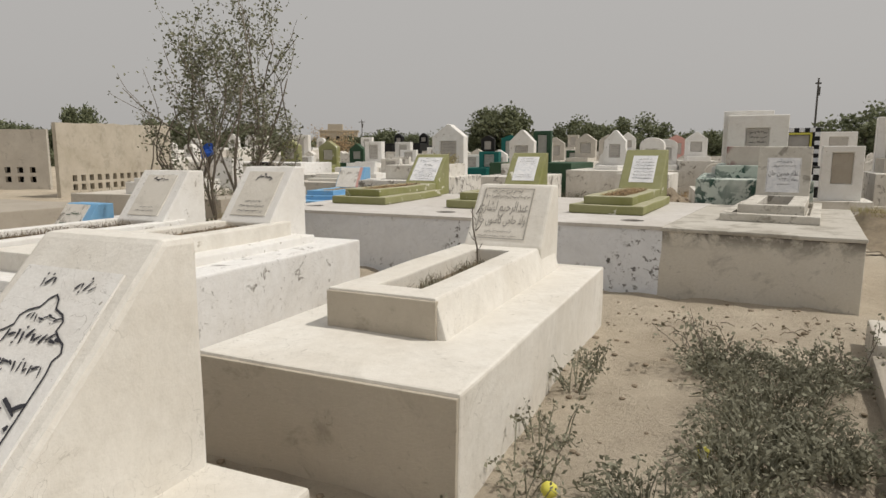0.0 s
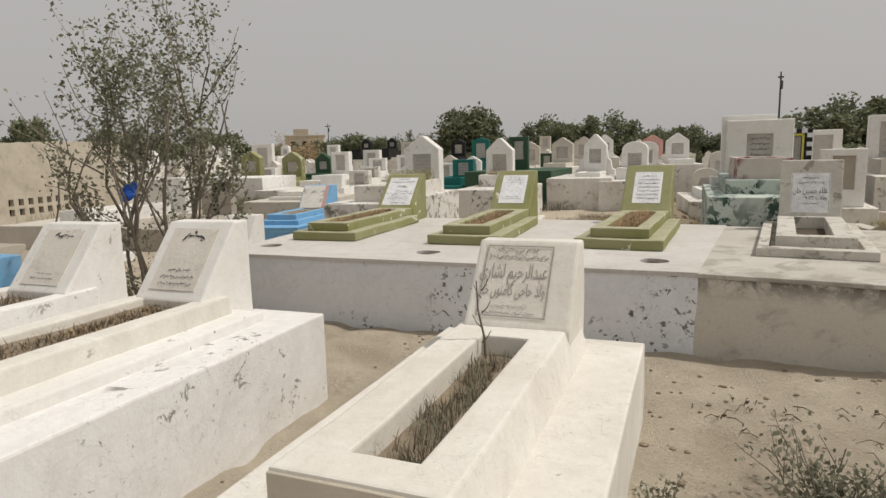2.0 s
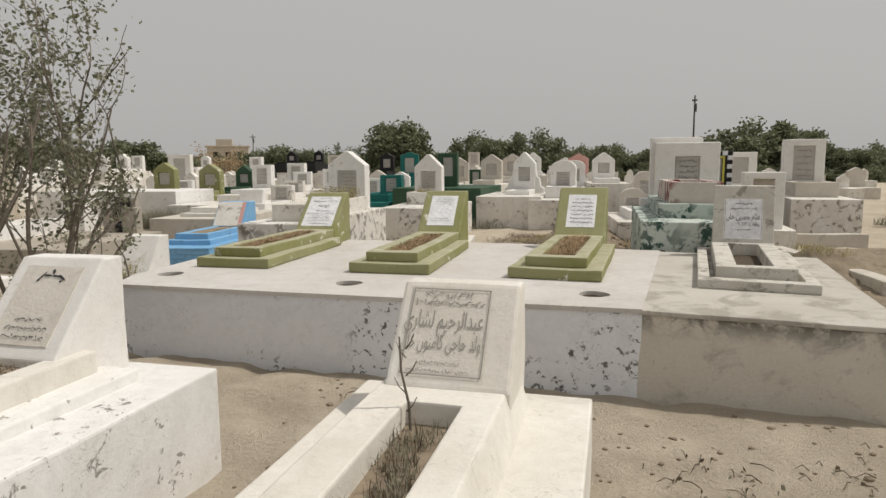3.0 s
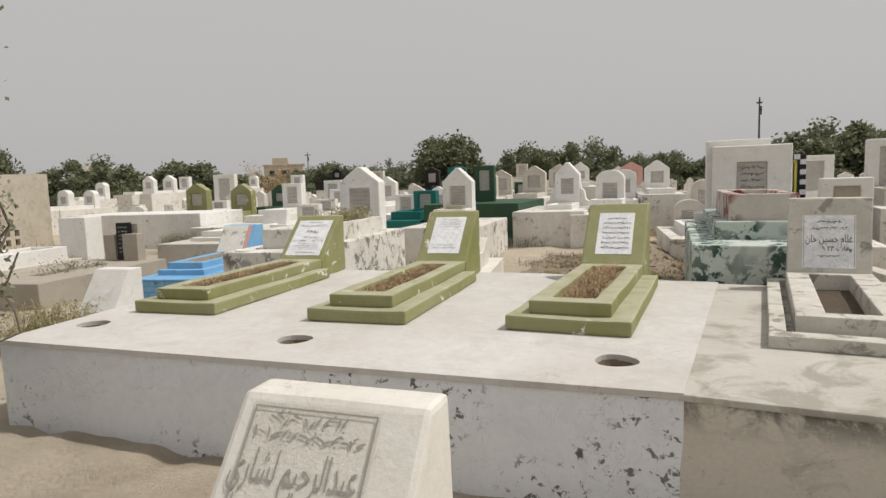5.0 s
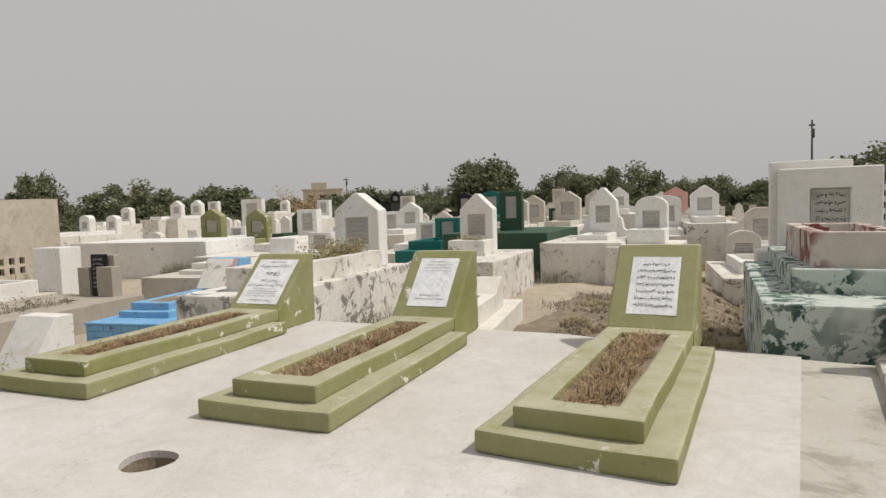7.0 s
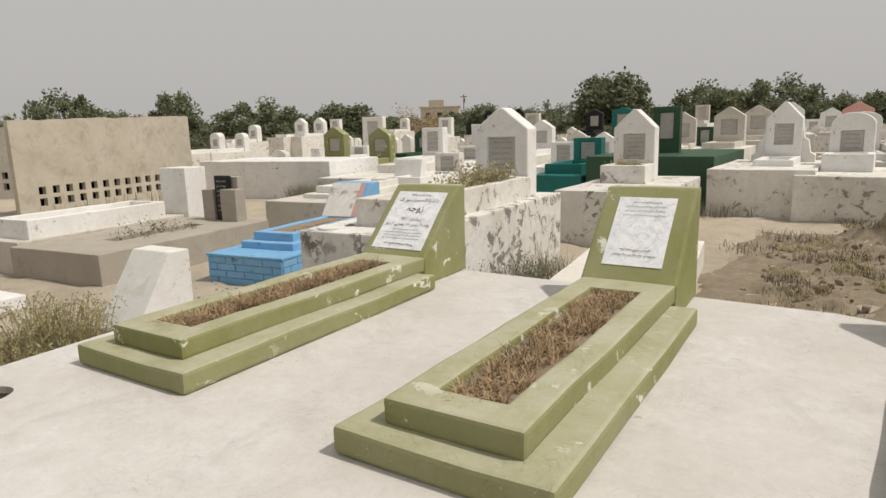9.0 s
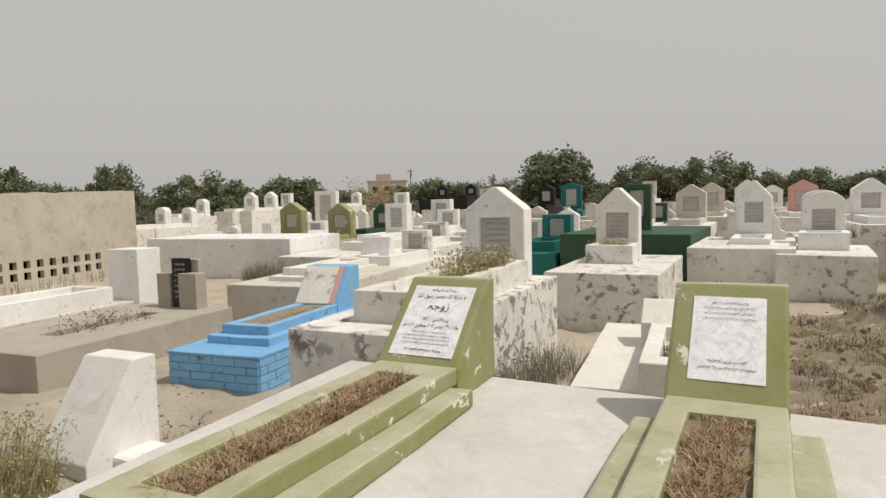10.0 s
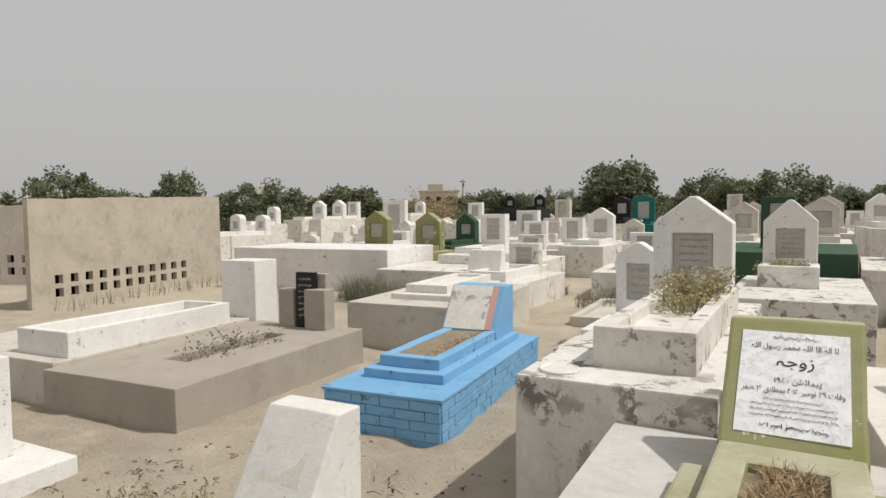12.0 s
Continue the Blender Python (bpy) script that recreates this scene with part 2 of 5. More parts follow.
# distance haze is put into this leaf colour, lightened and low in contrast
M["farleaf"] = leafy("hazed_far_foliage", (0.225, 0.245, 0.15), (0.135, 0.15, 0.085))
M["straw"] = leafy("dry_brown_grass", (0.60, 0.455, 0.28), (0.31, 0.215, 0.13))
M["weed"] = leafy("grey_green_weed", (0.33, 0.325, 0.245), (0.16, 0.155, 0.11))
M["weedgreen"] = leafy("green_weed", (0.46, 0.415, 0.225), (0.31, 0.265, 0.145))
M["bluecloth"] = plain("blue_plastic", (0.03, 0.11, 0.50), 0.4, 0.4)
M["yellow"] = plain("yellow_fruit", (0.72, 0.66, 0.12), 0.15, 0.5)
M["house"] = plain("far_house_plaster", (0.55, 0.49, 0.40), 0.2, 0.9, 1.0)


# ---- building blocks ----
def part(name, bm, mat, parent=None, label="", smooth=False):
    me = bpy.data.meshes.new(name)
    bmesh.ops.recalc_face_normals(bm, faces=bm.faces)
    bm.to_mesh(me)
    bm.free()
    if smooth:
        for p in me.polygons:
            p.use_smooth = True
    me.materials.append(mat)
    ob = new(name, me)
    ob.parent = parent
    return tagged(ob, label)


def thing(name, x, y, z, rz, label, category, group="", kind=""):
    e = new(name)
    e.empty_display_size = 0.2
    e.matrix_basis = pose(x, y, z, 0, 0, rz)
    return tagged(e, label, category, group, kind)


def rough_up(bm, amount, scale=3.0, seed=0.0):
    for v in bm.verts:
        v.co += noise.noise_vector(v.co * scale + Vector((seed, seed * 0.7, 0))) * amount


def soften(bm, w, seg=2):
    sharp = [e for e in bm.edges if len(e.link_faces) == 2 and e.calc_face_angle(0) > 0.35]
    if w > 0:
        bmesh.ops.bevel(bm, geom=sharp, offset=w, segments=seg, profile=0.6, affect="EDGES", clamp_overlap=True)


def cut_long(bm, step):
    """Crossing cuts, so that long edges can be made a little uneven."""
    for axis in range(3):
        lo = min(v.co[axis] for v in bm.verts)
        hi = max(v.co[axis] for v in bm.verts)
        n = int((hi - lo) / step)
        for i in range(1, n + 1):
            no = Vector((0, 0, 0))
            no[axis] = 1
            at = Vector((0, 0, 0))
            at[axis] = lo + (hi - lo) * i / (n + 1)
            bmesh.ops.bisect_plane(bm, geom=bm.verts[:] + bm.edges[:] + bm.faces[:], plane_co=at, plane_no=no)


def prism(poly, axis, a, b):
    """A polygon pushed along an axis; poly gives the two other coordinates in order."""
    bm = bmesh.new()

    def at(p, k):
        c = list(p)
        c.insert(axis, k)
        return bm.verts.new(c)
    lo, hi = [at(p, a) for p in poly], [at(p, b) for p in poly]
    n = len(poly)
    bm.faces.new(lo)
    bm.faces.new(hi[::-1])
    for i in range(n):
        bm.faces.new((lo[i], lo[(i + 1) % n], hi[(i + 1) % n], hi[i]))
    bmesh.ops.recalc_face_normals(bm, faces=bm.faces)
    return bm


def block(x0, x1, y0, y1, z0, z1, bevel=0.012, uneven=0.006, step=0.5, lean=0.0):
    bm = prism([(x0, y0), (x1, y0), (x1, y1), (x0, y1)], 2, z0, z1)
    if lean:
        for v in bm.verts:
            if v.co.z == z0:
                v.co.x += lean if v.co.x > (x0 + x1) / 2 else -lean
                v.co.y += lean if v.co.y > (y0 + y1) / 2 else -lean
    soften(bm, bevel)
    if uneven:
        cut_long(bm, step)
        rough_up(bm, uneven, 2.3, x0 + y0)
    return bm


def ring(x0, x1, y0, y1, z0, z1, wall, front=None, back=None, floor=0.08, bevel=0.012, uneven=0.006, hole=None):
    """A kerb round a sunk bed."""
    front = wall if front is None else front
    back = wall if back is None else back
    bm = bmesh.new()
    out = [(x0, y0), (x1, y0), (x1, y1), (x0, y1)]
    ins = [(x0 + wall, y0 + front), (x1 - wall, y0 + front), (x1 - wall, y1 - back), (x0 + wall, y1 - back)]
    if hole:
        ins = [(hole[0], hole[2]), (hole[1], hole[2]), (hole[1], hole[3]), (hole[0], hole[3])]
    ob = [bm.verts.new((*p, z0)) for p in out]
    ot = [bm.verts.new((*p, z1)) for p in out]
    it = [bm.verts.new((*p, z1)) for p in ins]
    ib = [bm.verts.new((*p, z1 - floor)) for p in ins]
    for i in range(4):
        j = (i + 1) % 4
        bm.faces.new((ob[i], ob[j], ot[j], ot[i]))
        bm.faces.new((ot[i], ot[j], it[j], it[i]))
        bm.faces.new((it[i], it[j], ib[j], ib[i]))
    bm.faces.new(ib)
    bm.faces.new(ob[::-1])
    bmesh.ops.recalc_face_normals(bm, faces=bm.faces)
    soften(bm, bevel)
    if uneven:
        cut_long(bm, 0.45)
        rough_up(bm, uneven, 2.6, x0 - y1)
    return bm


def wedge(x0, x1, yf, zf, yt, zt, yb, zb, bevel=0.012, uneven=0.006):
    """A headstone with a leaning front: foot at (yf, zf), top edge from yt to yb at zt, upright back down to zb."""
    bm = prism([(yf, zb), (yf, zf), (yt, zt), (yb, zt), (yb, zb)], 0, x0, x1)
    soften(bm, bevel)
    if uneven:
        cut_long(bm, 0.35)
        rough_up(bm, uneven, 2.8, x1)
    return bm


def outline(style, w, h, eave):
    half = w / 2
    if style == "gable":
        return [(half, eave), (0.03, h), (-0.03, h), (-half, eave)]
    if style == "flat":
        return [(half, h), (-half, h)]
    return [(half * math.cos(a), eave + (h - eave) * math.sin(a)) for a in [math.pi * k / 10 for k in range(11)]]


def niche_stone(style, w, h, eave, d, nw, n0, n1, deep=0.06, bevel=0.012):
    """An upright slab with a sunk field in its front (the -y side), foot at z 0."""
    bm = bmesh.new()
    top = outline(style, w, h, eave)
    ring_o = [(-w / 2, 0), (w / 2, 0)] + top
    f = [bm.verts.new((x, 0, z)) for x, z in ring_o]
    b = [bm.verts.new((x, d, z)) for x, z in ring_o]
    inner = [(-nw / 2, n0), (nw / 2, n0), (nw / 2, n1), (-nw / 2, n1)]
    i = [bm.verts.new((x, 0, z)) for x, z in inner]
    k = [bm.verts.new((x, deep, z)) for x, z in inner]
    n = len(f)
    bm.faces.new((f[0], f[1], i[1], i[0]))
    bm.faces.new((f[1], f[2], i[2], i[1]))
    bm.faces.new([*f[2:], i[3], i[2]])
    bm.faces.new((f[n - 1], f[0], i[0], i[3]))
    for a in range(4):
        c = (a + 1) % 4
        bm.faces.new((i[a], i[c], k[c], k[a]))
    bm.faces.new(k)
    for a in range(n):
        c = (a + 1) % n
        bm.faces.new((f[a], f[c], b[c], b[a]))
    bm.faces.new(b[::-1])
    bmesh.ops.recalc_face_normals(bm, faces=bm.faces)
    soften(bm, bevel, 1)
    return bm


def panel(cx, yf, zf, yt, zt, w, a, b, proud=0.005, lift=0.0):
    """A thin plate on a leaning face that runs from (yf, zf) to (yt, zt); a, b: where along the slope it begins and ends."""
    s = Vector((0, yt - yf, zt - zf))
    nrm = Vector((0, -(zt - zf), yt - yf)).normalized()
    o = Vector((cx, yf, zf))
    bm = bmesh.new()
    rows = []
    for k in (lift - 0.01, lift + proud):
        rows.append([bm.verts.new(o + s * t + nrm * k + Vector((x, 0, 0))) for t, x in ((a, -w / 2), (a, w / 2), (b, w / 2), (b, -w / 2))])
    bm.faces.new(rows[0][::-1])
    bm.faces.new(rows[1])
    for q in range(4):
        r = (q + 1) % 4
        bm.faces.new((rows[0][q], rows[0][r], rows[1][r], rows[1][q]))
    return bm


def script_rows(o, u, v, nrm, width, lines, seed, lift=0.004):
    """Bars for writing that cannot be read: o is the field's top middle, u runs along a line, v down the field; lines: (down, height, fill)."""
    rnd = random.Random(seed)
    bm = bmesh.new()
    o, u, v, nrm = Vector(o), Vector(u).normalized(), Vector(v).normalized(), Vector(nrm).normalized()

    def bar(cx, cy, length, thick, turn):
        c, s = math.cos(turn), math.sin(turn)
        vs = []
        for a, b in ((-1, -1), (0, -1.35), (1, -0.5), (1, 0.5), (0, 0.75), (-1, 1)):
            px, py = a * length / 2, b * thick / 2
            vs.append(bm.verts.new(o + u * (cx + px * c - py * s) + v * (cy + px * s + py * c) + nrm * lift))
        bm.faces.new(vs)
    for down, height, fill in lines:
        x = -width * fill / 2
        end = -x
        while x < end:
            word = rnd.uniform(0.8, 2.4) * height
            k = x
            while k < min(x + word, end):
                L = rnd.uniform(0.3, 0.75) * height
                bar(k + L / 2, down + rnd.uniform(-0.2, 0.2) * height, L, height * rnd.uniform(0.10, 0.2), rnd.choice((0.1, -0.5, 0.35, 1.35, -0.9, 1.5)) + rnd.uniform(-0.2, 0.2))
                if rnd.random() < 0.35:
                    bar(k + L / 2, down + rnd.choice((-0.45, 0.42)) * height, height * 0.14, height * 0.14, 0.7)
                k += L * 0.72
            x += word + height * 0.28
    return bm


def lines_for(height, n, size=0.7, start=0.06, first=0.8, fill=0.86):
    start = min(start, height * 0.08)
    step = (height - start * 2) / n
    return [(start + step * (k + 0.5), step * size, first if k == 0 else fill) for k in range(n)]


def slope_text(stone, cx, yf, zf, yt, zt, w, a, b, n, mat, seed, size=0.7, proud=0.005, fill=0.86):
    s = Vector((0, yt - yf, zt - zf))
    nrm = Vector((0, -(zt - zf), yt - yf)).normalized()
    o = Vector((cx, yf, zf)) + s * b + nrm * proud
    bm = script_rows(o, (1, 0, 0), -s, nrm, w, lines_for(s.length * (b - a), n, size, 0.02, 0.6, fill), seed)
    return part("lettering", bm, mat, stone)


def bar_frame(o, u, v, nrm, x0, x1, y0, y1, t, lift=0.005):
    bm = bmesh.new()
    o, u, v, nrm = Vector(o), Vector(u).normalized(), Vector(v).normalized(), Vector(nrm).normalized()
    for a0, a1, b0, b1 in ((x0, x1, y0, y0 + t), (x0, x1, y1 - t, y1), (x0, x0 + t, y0, y1), (x1 - t, x1, y0, y1)):
        bm.faces.new([bm.verts.new(o + u * a + v * b + nrm * lift) for a, b in ((a0, b0), (a1, b0), (a1, b1), (a0, b1))])
    return bm


def blade(bm, base, h, w, lean, bend):
    side = Vector((-lean.y, lean.x, 0))
    side = side.normalized() * w / 2 if side.length > 1e-6 else Vector((w / 2, 0, 0))
    mid = base + Vector((lean.x * 0.4, lean.y * 0.4, h * 0.6))
    tip = base + Vector((lean.x, lean.y, h * (1 - bend)))
    a, b, c, d, e = [bm.verts.new(p) for p in (base - side, base + side, mid + side * 0.7, mid - side * 0.7, tip)]
    bm.faces.new((a, b, c, d))
    bm.faces.new((d, c, e))


def grass(name, places, n, h, w, mat, label, seed, lean=0.7, leaves=0):
    """Blades about the places (x, y, z, radius)."""
    rnd = random.Random(seed)
    bm = bmesh.new()
    for x, y, z, r in places:
        for _ in range(n):
            a, q = rnd.uniform(0, 6.283), r * math.sqrt(rnd.random())
            base = Vector((x + q * math.cos(a), y + q * math.sin(a), z - 0.01))
            hh = h * rnd.uniform(0.35, 1.1)
            b = rnd.uniform(0, 6.283)
            blade(bm, base, hh, w * rnd.uniform(0.6, 1.3), Vector((math.cos(b), math.sin(b), 0)) * hh * lean * rnd.uniform(0.2, 1), rnd.uniform(0, 0.35))
    return tagged(part(name, bm, mat), label, "dry grass" if "dry" in label else "weeds", kind="stuff")


def tube(bm, pts, r0, r1, sides=6):
    last = None
    for i, p in enumerate(pts):
        d = (pts[min(i + 1, len(pts) - 1)] - pts[max(i - 1, 0)]).normalized()
        u = d.cross(Vector((0.3, 0.9, 0.2))).normalized()
        v = d.cross(u)
        r = r0 + (r1 - r0) * i / (len(pts) - 1)
        now = [bm.verts.new(p + (u * math.cos(6.2832 * k / sides) + v * math.sin(6.2832 * k / sides)) * r) for k in range(sides)]
        if last:
            for k in range(sides):
                bm.faces.new((last[k], last[(k + 1) % sides], now[(k + 1) % sides], now[k]))
        last = now


def leaf(bm, p, size, rnd):
    d = Vector((rnd.uniform(-1, 1), rnd.uniform(-1, 1), rnd.uniform(-0.6, 1))).normalized()
    s = d.cross(Vector((rnd.uniform(-1, 1), rnd.uniform(-1, 1), rnd.uniform(-1, 1)))).normalized() * size * 0.32
    bm.faces.new([bm.verts.new(q) for q in (p, p + d * size * 0.5 + s, p + d * size, p + d * size * 0.5 - s)])


def branch(wood, leaves, p, d, length, r, depth, rnd, leaf_size, per_twig, up=0.25, bound=9.0):
    pts = [p.copy()]
    if math.hypot(p.x, p.y) > bound:
        return
    for _ in range(5):
        d = (d + Vector((rnd.uniform(-1, 1), rnd.uniform(-1, 1), rnd.uniform(-0.7, 1))) * 0.2 + Vector((0, 0, up * 0.12))).normalized()
        if math.hypot(p.x + d.x * 0.2, p.y + d.y * 0.2) > bound + 0.12:
            d = (d * 0.6 + Vector((-p.x * 0.6 + rnd.uniform(-0.4, 0.4), -p.y * 0.6 + rnd.uniform(-0.4, 0.4), 0.45))).normalized()
        p = p + d * length / 5
        pts.append(p.copy())
    tube(wood, pts, r, r * 0.55, 5 if depth > 1 else 3)
    if depth <= 1:
        for _ in range(per_twig):
            q = pts[rnd.randint(1, 5)] + Vector((rnd.gauss(0, 1), rnd.gauss(0, 1), rnd.gauss(0, 1))) * leaf_size * 1.3
            leaf(leaves, q, leaf_size * rnd.uniform(0.6, 1.3), rnd)
    if depth > 0:
        for _ in range(rnd.randint(3, 4) if depth > 1 else 3):
            k = rnd.randint(2, 5)
            e = (d + Vector((rnd.uniform(-1, 1), rnd.uniform(-1, 1), rnd.uniform(-0.4, 0.9))) * 0.85).normalized()
            branch(wood, leaves, pts[k], e, length * rnd.uniform(0.5, 0.72), r * 0.5, depth - 1, rnd, leaf_size, per_twig, up, bound)


# ---- the ground ----
def ground_height(x, y):
    near = max(0.0, 1.0 - math.hypot(x + 3, y - 8) / 60.0)
    h = noise.noise(Vector((x * 0.35, y * 0.35, 1.7))) * 0.05 + noise.noise(Vector((x * 1.6, y * 1.6, 4.1))) * 0.03 + noise.noise(Vector((x * 4.6, y * 4.6, 9.1))) * 0.018 + max(0.0, noise.noise(Vector((x * 2.7, y * 2.7, 5.5))) - 0.25) * -0.09
    mound = 0.50 * math.exp(-(((x + 1.35) / 0.6) ** 2 + ((y - 16.6) / 0.7) ** 2)) * (1 + 0.5 * noise.noise(Vector((x * 4, y * 4, 2.0)))) + 0.42 * math.exp(-(((x - 2.3) / 0.6) ** 2 + ((y - 12.6) / 0.7) ** 2)) * (1 + 0.4 * noise.noise(Vector((x * 5, y * 5, 7.0))))
    rise = 0.16 * math.exp(-(((x + 1.6) / 1.6) ** 2 + ((y - 13.5) / 2.6) ** 2))
    return -0.03 + h * (0.3 + near) + mound + rise


def axis_cuts(lo, hi, fine, far):
    cuts = [lo + (hi - lo) * k / round((hi - lo) / fine) for k in range(round((hi - lo) / fine) + 1)]
    step, p = fine, hi
    while p < far:
        step *= 1.3
        p += step
        cuts.append(p)
    step, p = fine, lo
    while p > -far:
        step *= 1.3
        p -= step
        cuts.insert(0, p)
    return cuts


gx, gy = axis_cuts(-11, 3.5, 0.09, 900), axis_cuts(-2, 17.5, 0.09, 900)
verts = [(x, y, ground_height(x, y)) for y in gy for x in gx]
nx = len(gx)
faces = [(j * nx + i, j * nx + i + 1, (j + 1) * nx + i + 1, (j + 1) * nx + i) for j in range(len(gy) - 1) for i in range(nx - 1)]
me = bpy.data.meshes.new("ground")
me.from_pydata(verts, [], faces)
me.polygons.foreach_set("use_smooth", [True] * len(faces))
me.materials.append(M["sand"])
tagged(new("ground", me), "pale dusty sand with footprints, pits and grit", "ground", kind="structure")


# ---- turned earth behind the platform ----
bm = bmesh.new()
grid = {}
for i in range(66):
    for j in range(96):
        x, y = -3.3 + i * 0.07, 10.9 + j * 0.075
        n = noise.noise(Vector((x * 1.1, y * 1.1, 3.3)))
        edge = 1.0 - max(abs((x + 1.05) / 2.1), abs((y - 14.3) / 3.3)) ** 4 + n * 0.55
        lump = noise.noise(Vector((x * 5.5, y * 5.5, 8.0))) * 0.065 + noise.noise(Vector((x * 12, y * 12, 2.0))) * 0.04
        if edge > -0.25:
            grid[i, j] = bm.verts.new((x, y, ground_height(x, y) + min(0.03, (edge + 0.25) * 0.09) + lump * min(1.0, edge + 0.3) - 0.006))
for i, j in list(grid):
    q = [(i, j), (i + 1, j), (i + 1, j + 1), (i, j + 1)]
    if all(k in grid for k in q):
        bm.faces.new([grid[k] for k in q])
bmesh.ops.delete(bm, geom=[v for v in bm.verts if not v.link_faces], context="VERTS")
tagged(part("turned_earth", bm, M["earth"], None, "", True), "rough brown turned earth with clods", "earth", kind="structure")

bm = bmesh.new()
grid = {}
for i in range(76):
    for j in range(110):
        x, y = 1.35 + i * 0.085, 7.6 + j * 0.085
        edge = 1.1 - ((x - 4.6) / 2.9) ** 2 - ((y - 12.2) / 4.3) ** 2 + noise.noise(Vector((x * 1.1, y * 1.1, 6.1))) * 0.5 + noise.noise(Vector((x * 4, y * 4, 2.1))) * 0.12
        lump = noise.noise(Vector((x * 5.1, y * 5.1, 1.0))) * 0.06 + noise.noise(Vector((x * 11, y * 11, 5.0))) * 0.045
        if edge > 0.14 and not (x < 1.95 and y < 10.6):
            grid[i, j] = bm.verts.new((x, y, ground_height(x, y) + min(0.04, (edge - 0.1) * 0.12) + lump * min(1.0, edge)))
for i, j in list(grid):
    q = [(i, j), (i + 1, j), (i + 1, j + 1), (i, j + 1)]
    if all(k in grid for k in q):
        bm.faces.new([grid[k] for k in q])
bmesh.ops.delete(bm, geom=[v for v in bm.verts if not v.link_faces], context="VERTS")
tagged(part("turned_earth", bm, M["earth"], None, "", True), "rough grey-brown earth and rubble between kerbs", "earth", kind="structure")

# ---- the platform under the green graves ----
def pierced_top(x0, x1, y0, y1, z, holes, r, slope, slope_l, bend, drop):
    """A level top with round openings in it; its right edge runs aslant, its back edge bends forward past x = bend."""
    bm = bmesh.new()
    yc = sum(h[1] for h in holes) / len(holes)
    xs = sorted({x0, x1, bend, *[h[0] - r * 1.6 for h in holes], *[h[0] + r * 1.6 for h in holes]})
    ys = [y0, yc - r * 1.6, yc + r * 1.6, y1]

    def at(x, y):
        if y == y1 and x > bend:
            y -= drop * (x - bend) / (x1 - bend)
        return bm.verts.new((x + (slope if x == x1 else slope_l if x == x0 else 0.0) * (y - y0), y, z))
    for i in range(len(xs) - 1):
        for j in range(3):
            mx = (xs[i] + xs[i + 1]) / 2
            if j == 1 and any(abs(mx - h[0]) < r for h in holes):
                continue
            bm.faces.new([at(a, b) for a, b in ((xs[i], ys[j]), (xs[i + 1], ys[j]), (xs[i + 1], ys[j + 1]), (xs[i], ys[j + 1]))])
    for hx, hy in holes:
        n = 24
        rim, sq, low = [], [], []
        for k in range(n):
            a = 6.28318 * k / n + math.pi / 4
            c, sn = math.cos(a), math.sin(a)
            m = max(abs(c), abs(sn))
            wob = 1 + 0.05 * math.sin(3 * a + hx)
            rim.append(bm.verts.new((hx + r * wob * c, hy + r * wob * sn, z)))
            low.append(bm.verts.new((hx + r * wob * c, hy + r * wob * sn, z - 0.035)))
            sq.append(bm.verts.new((hx + r * 1.6 * c / m, yc + r * 1.6 * sn / m, z)))
        for k in range(n):
            l = (k + 1) % n
            bm.faces.new((sq[k], sq[l], rim[l], rim[k]))
            bm.faces.new((rim[k], rim[l], low[l], low[k]))
    far = x1 + slope * (y1 - drop - y0)
    edge = [(x0, y0), (x1, y0), (far, y1 - drop), (bend, y1), (x0 + slope_l * (y1 - y0), y1)]
    for (ax, ay), (bx, by) in zip(edge, edge[1:] + edge[:1]):
        n = 14
        for k in range(n):
            p = [(ax + (bx - ax) * u / n, ay + (by - ay) * u / n) for u in (k, k + 1)]
            d = [0.035 + 0.018 * noise.noise(Vector((q[0] * 3, q[1] * 3, 0))) for q in p]
            bm.faces.new([bm.verts.new(c) for c in ((*p[0], z - d[0]), (*p[1], z - d[1]), (*p[1], z), (*p[0], z))])
    return bm


def shaft(hx, hy, r, z0, z1):
    bm = bmesh.new()
    tube(bm, [Vector((hx, hy, z1)), Vector((hx, hy, (z0 + z1) / 2)), Vector((hx, hy, z0))], r, r * 0.9, 20)
    bm.faces.new([v for v in bm.verts if abs(v.co.z - z0) < 1e-4])
    return bm


TOP = 0.63
HOLES = [(-2.12, 0.58), (-0.165, 0.50), (2.01, 0.48)]
platform = thing("platform", -2.9, 6.90, 0, 0, "raised plinth with white top and flaking bluish front", "plinth", kind="structure")
bm = prism([(-2.385, 0), (2.365, 0), (2.73, 3.38), (1.0, 3.73), (-2.71, 3.73)], 2, -0.25, TOP - 0.012)
bmesh.ops.delete(bm, geom=[f for f in bm.faces if f.normal.z > 0.9], context="FACES")
cut_long(bm, 0.5)
rough_up(bm, 0.007, 2.0, 3.0)
part("platform_body", bm, M["bluewhite"], platform)
part("platform_top", pierced_top(-2.40, 2.365, -0.012, 3.745, TOP, HOLES, 0.125, 0.110, -0.088, 1.0, 0.35), M["slab"], platform, "smooth white top with three round holes")
for hx, hy in HOLES:
    part("hole_lining", shaft(hx, hy, 0.128, TOP - 0.2, TOP - 0.03), M["soil"], platform, "dark earth in a round hole")
side_slab = thing("side_slab", -0.533, 6.90, 0, -6.5, "bare stained cement plinth joined to the white platform", "plinth", kind="structure")
part("slab_body", block(-0.03, 1.66, 0.0, 3.38, -0.25, TOP - 0.045, 0.015, 0.01), M["bare"], side_slab)
part("slab_top", block(-0.032, 1.67, -0.016, 3.38, TOP - 0.045, TOP - 0.008, 0.012, 0.006), M["slabgrey"], side_slab)


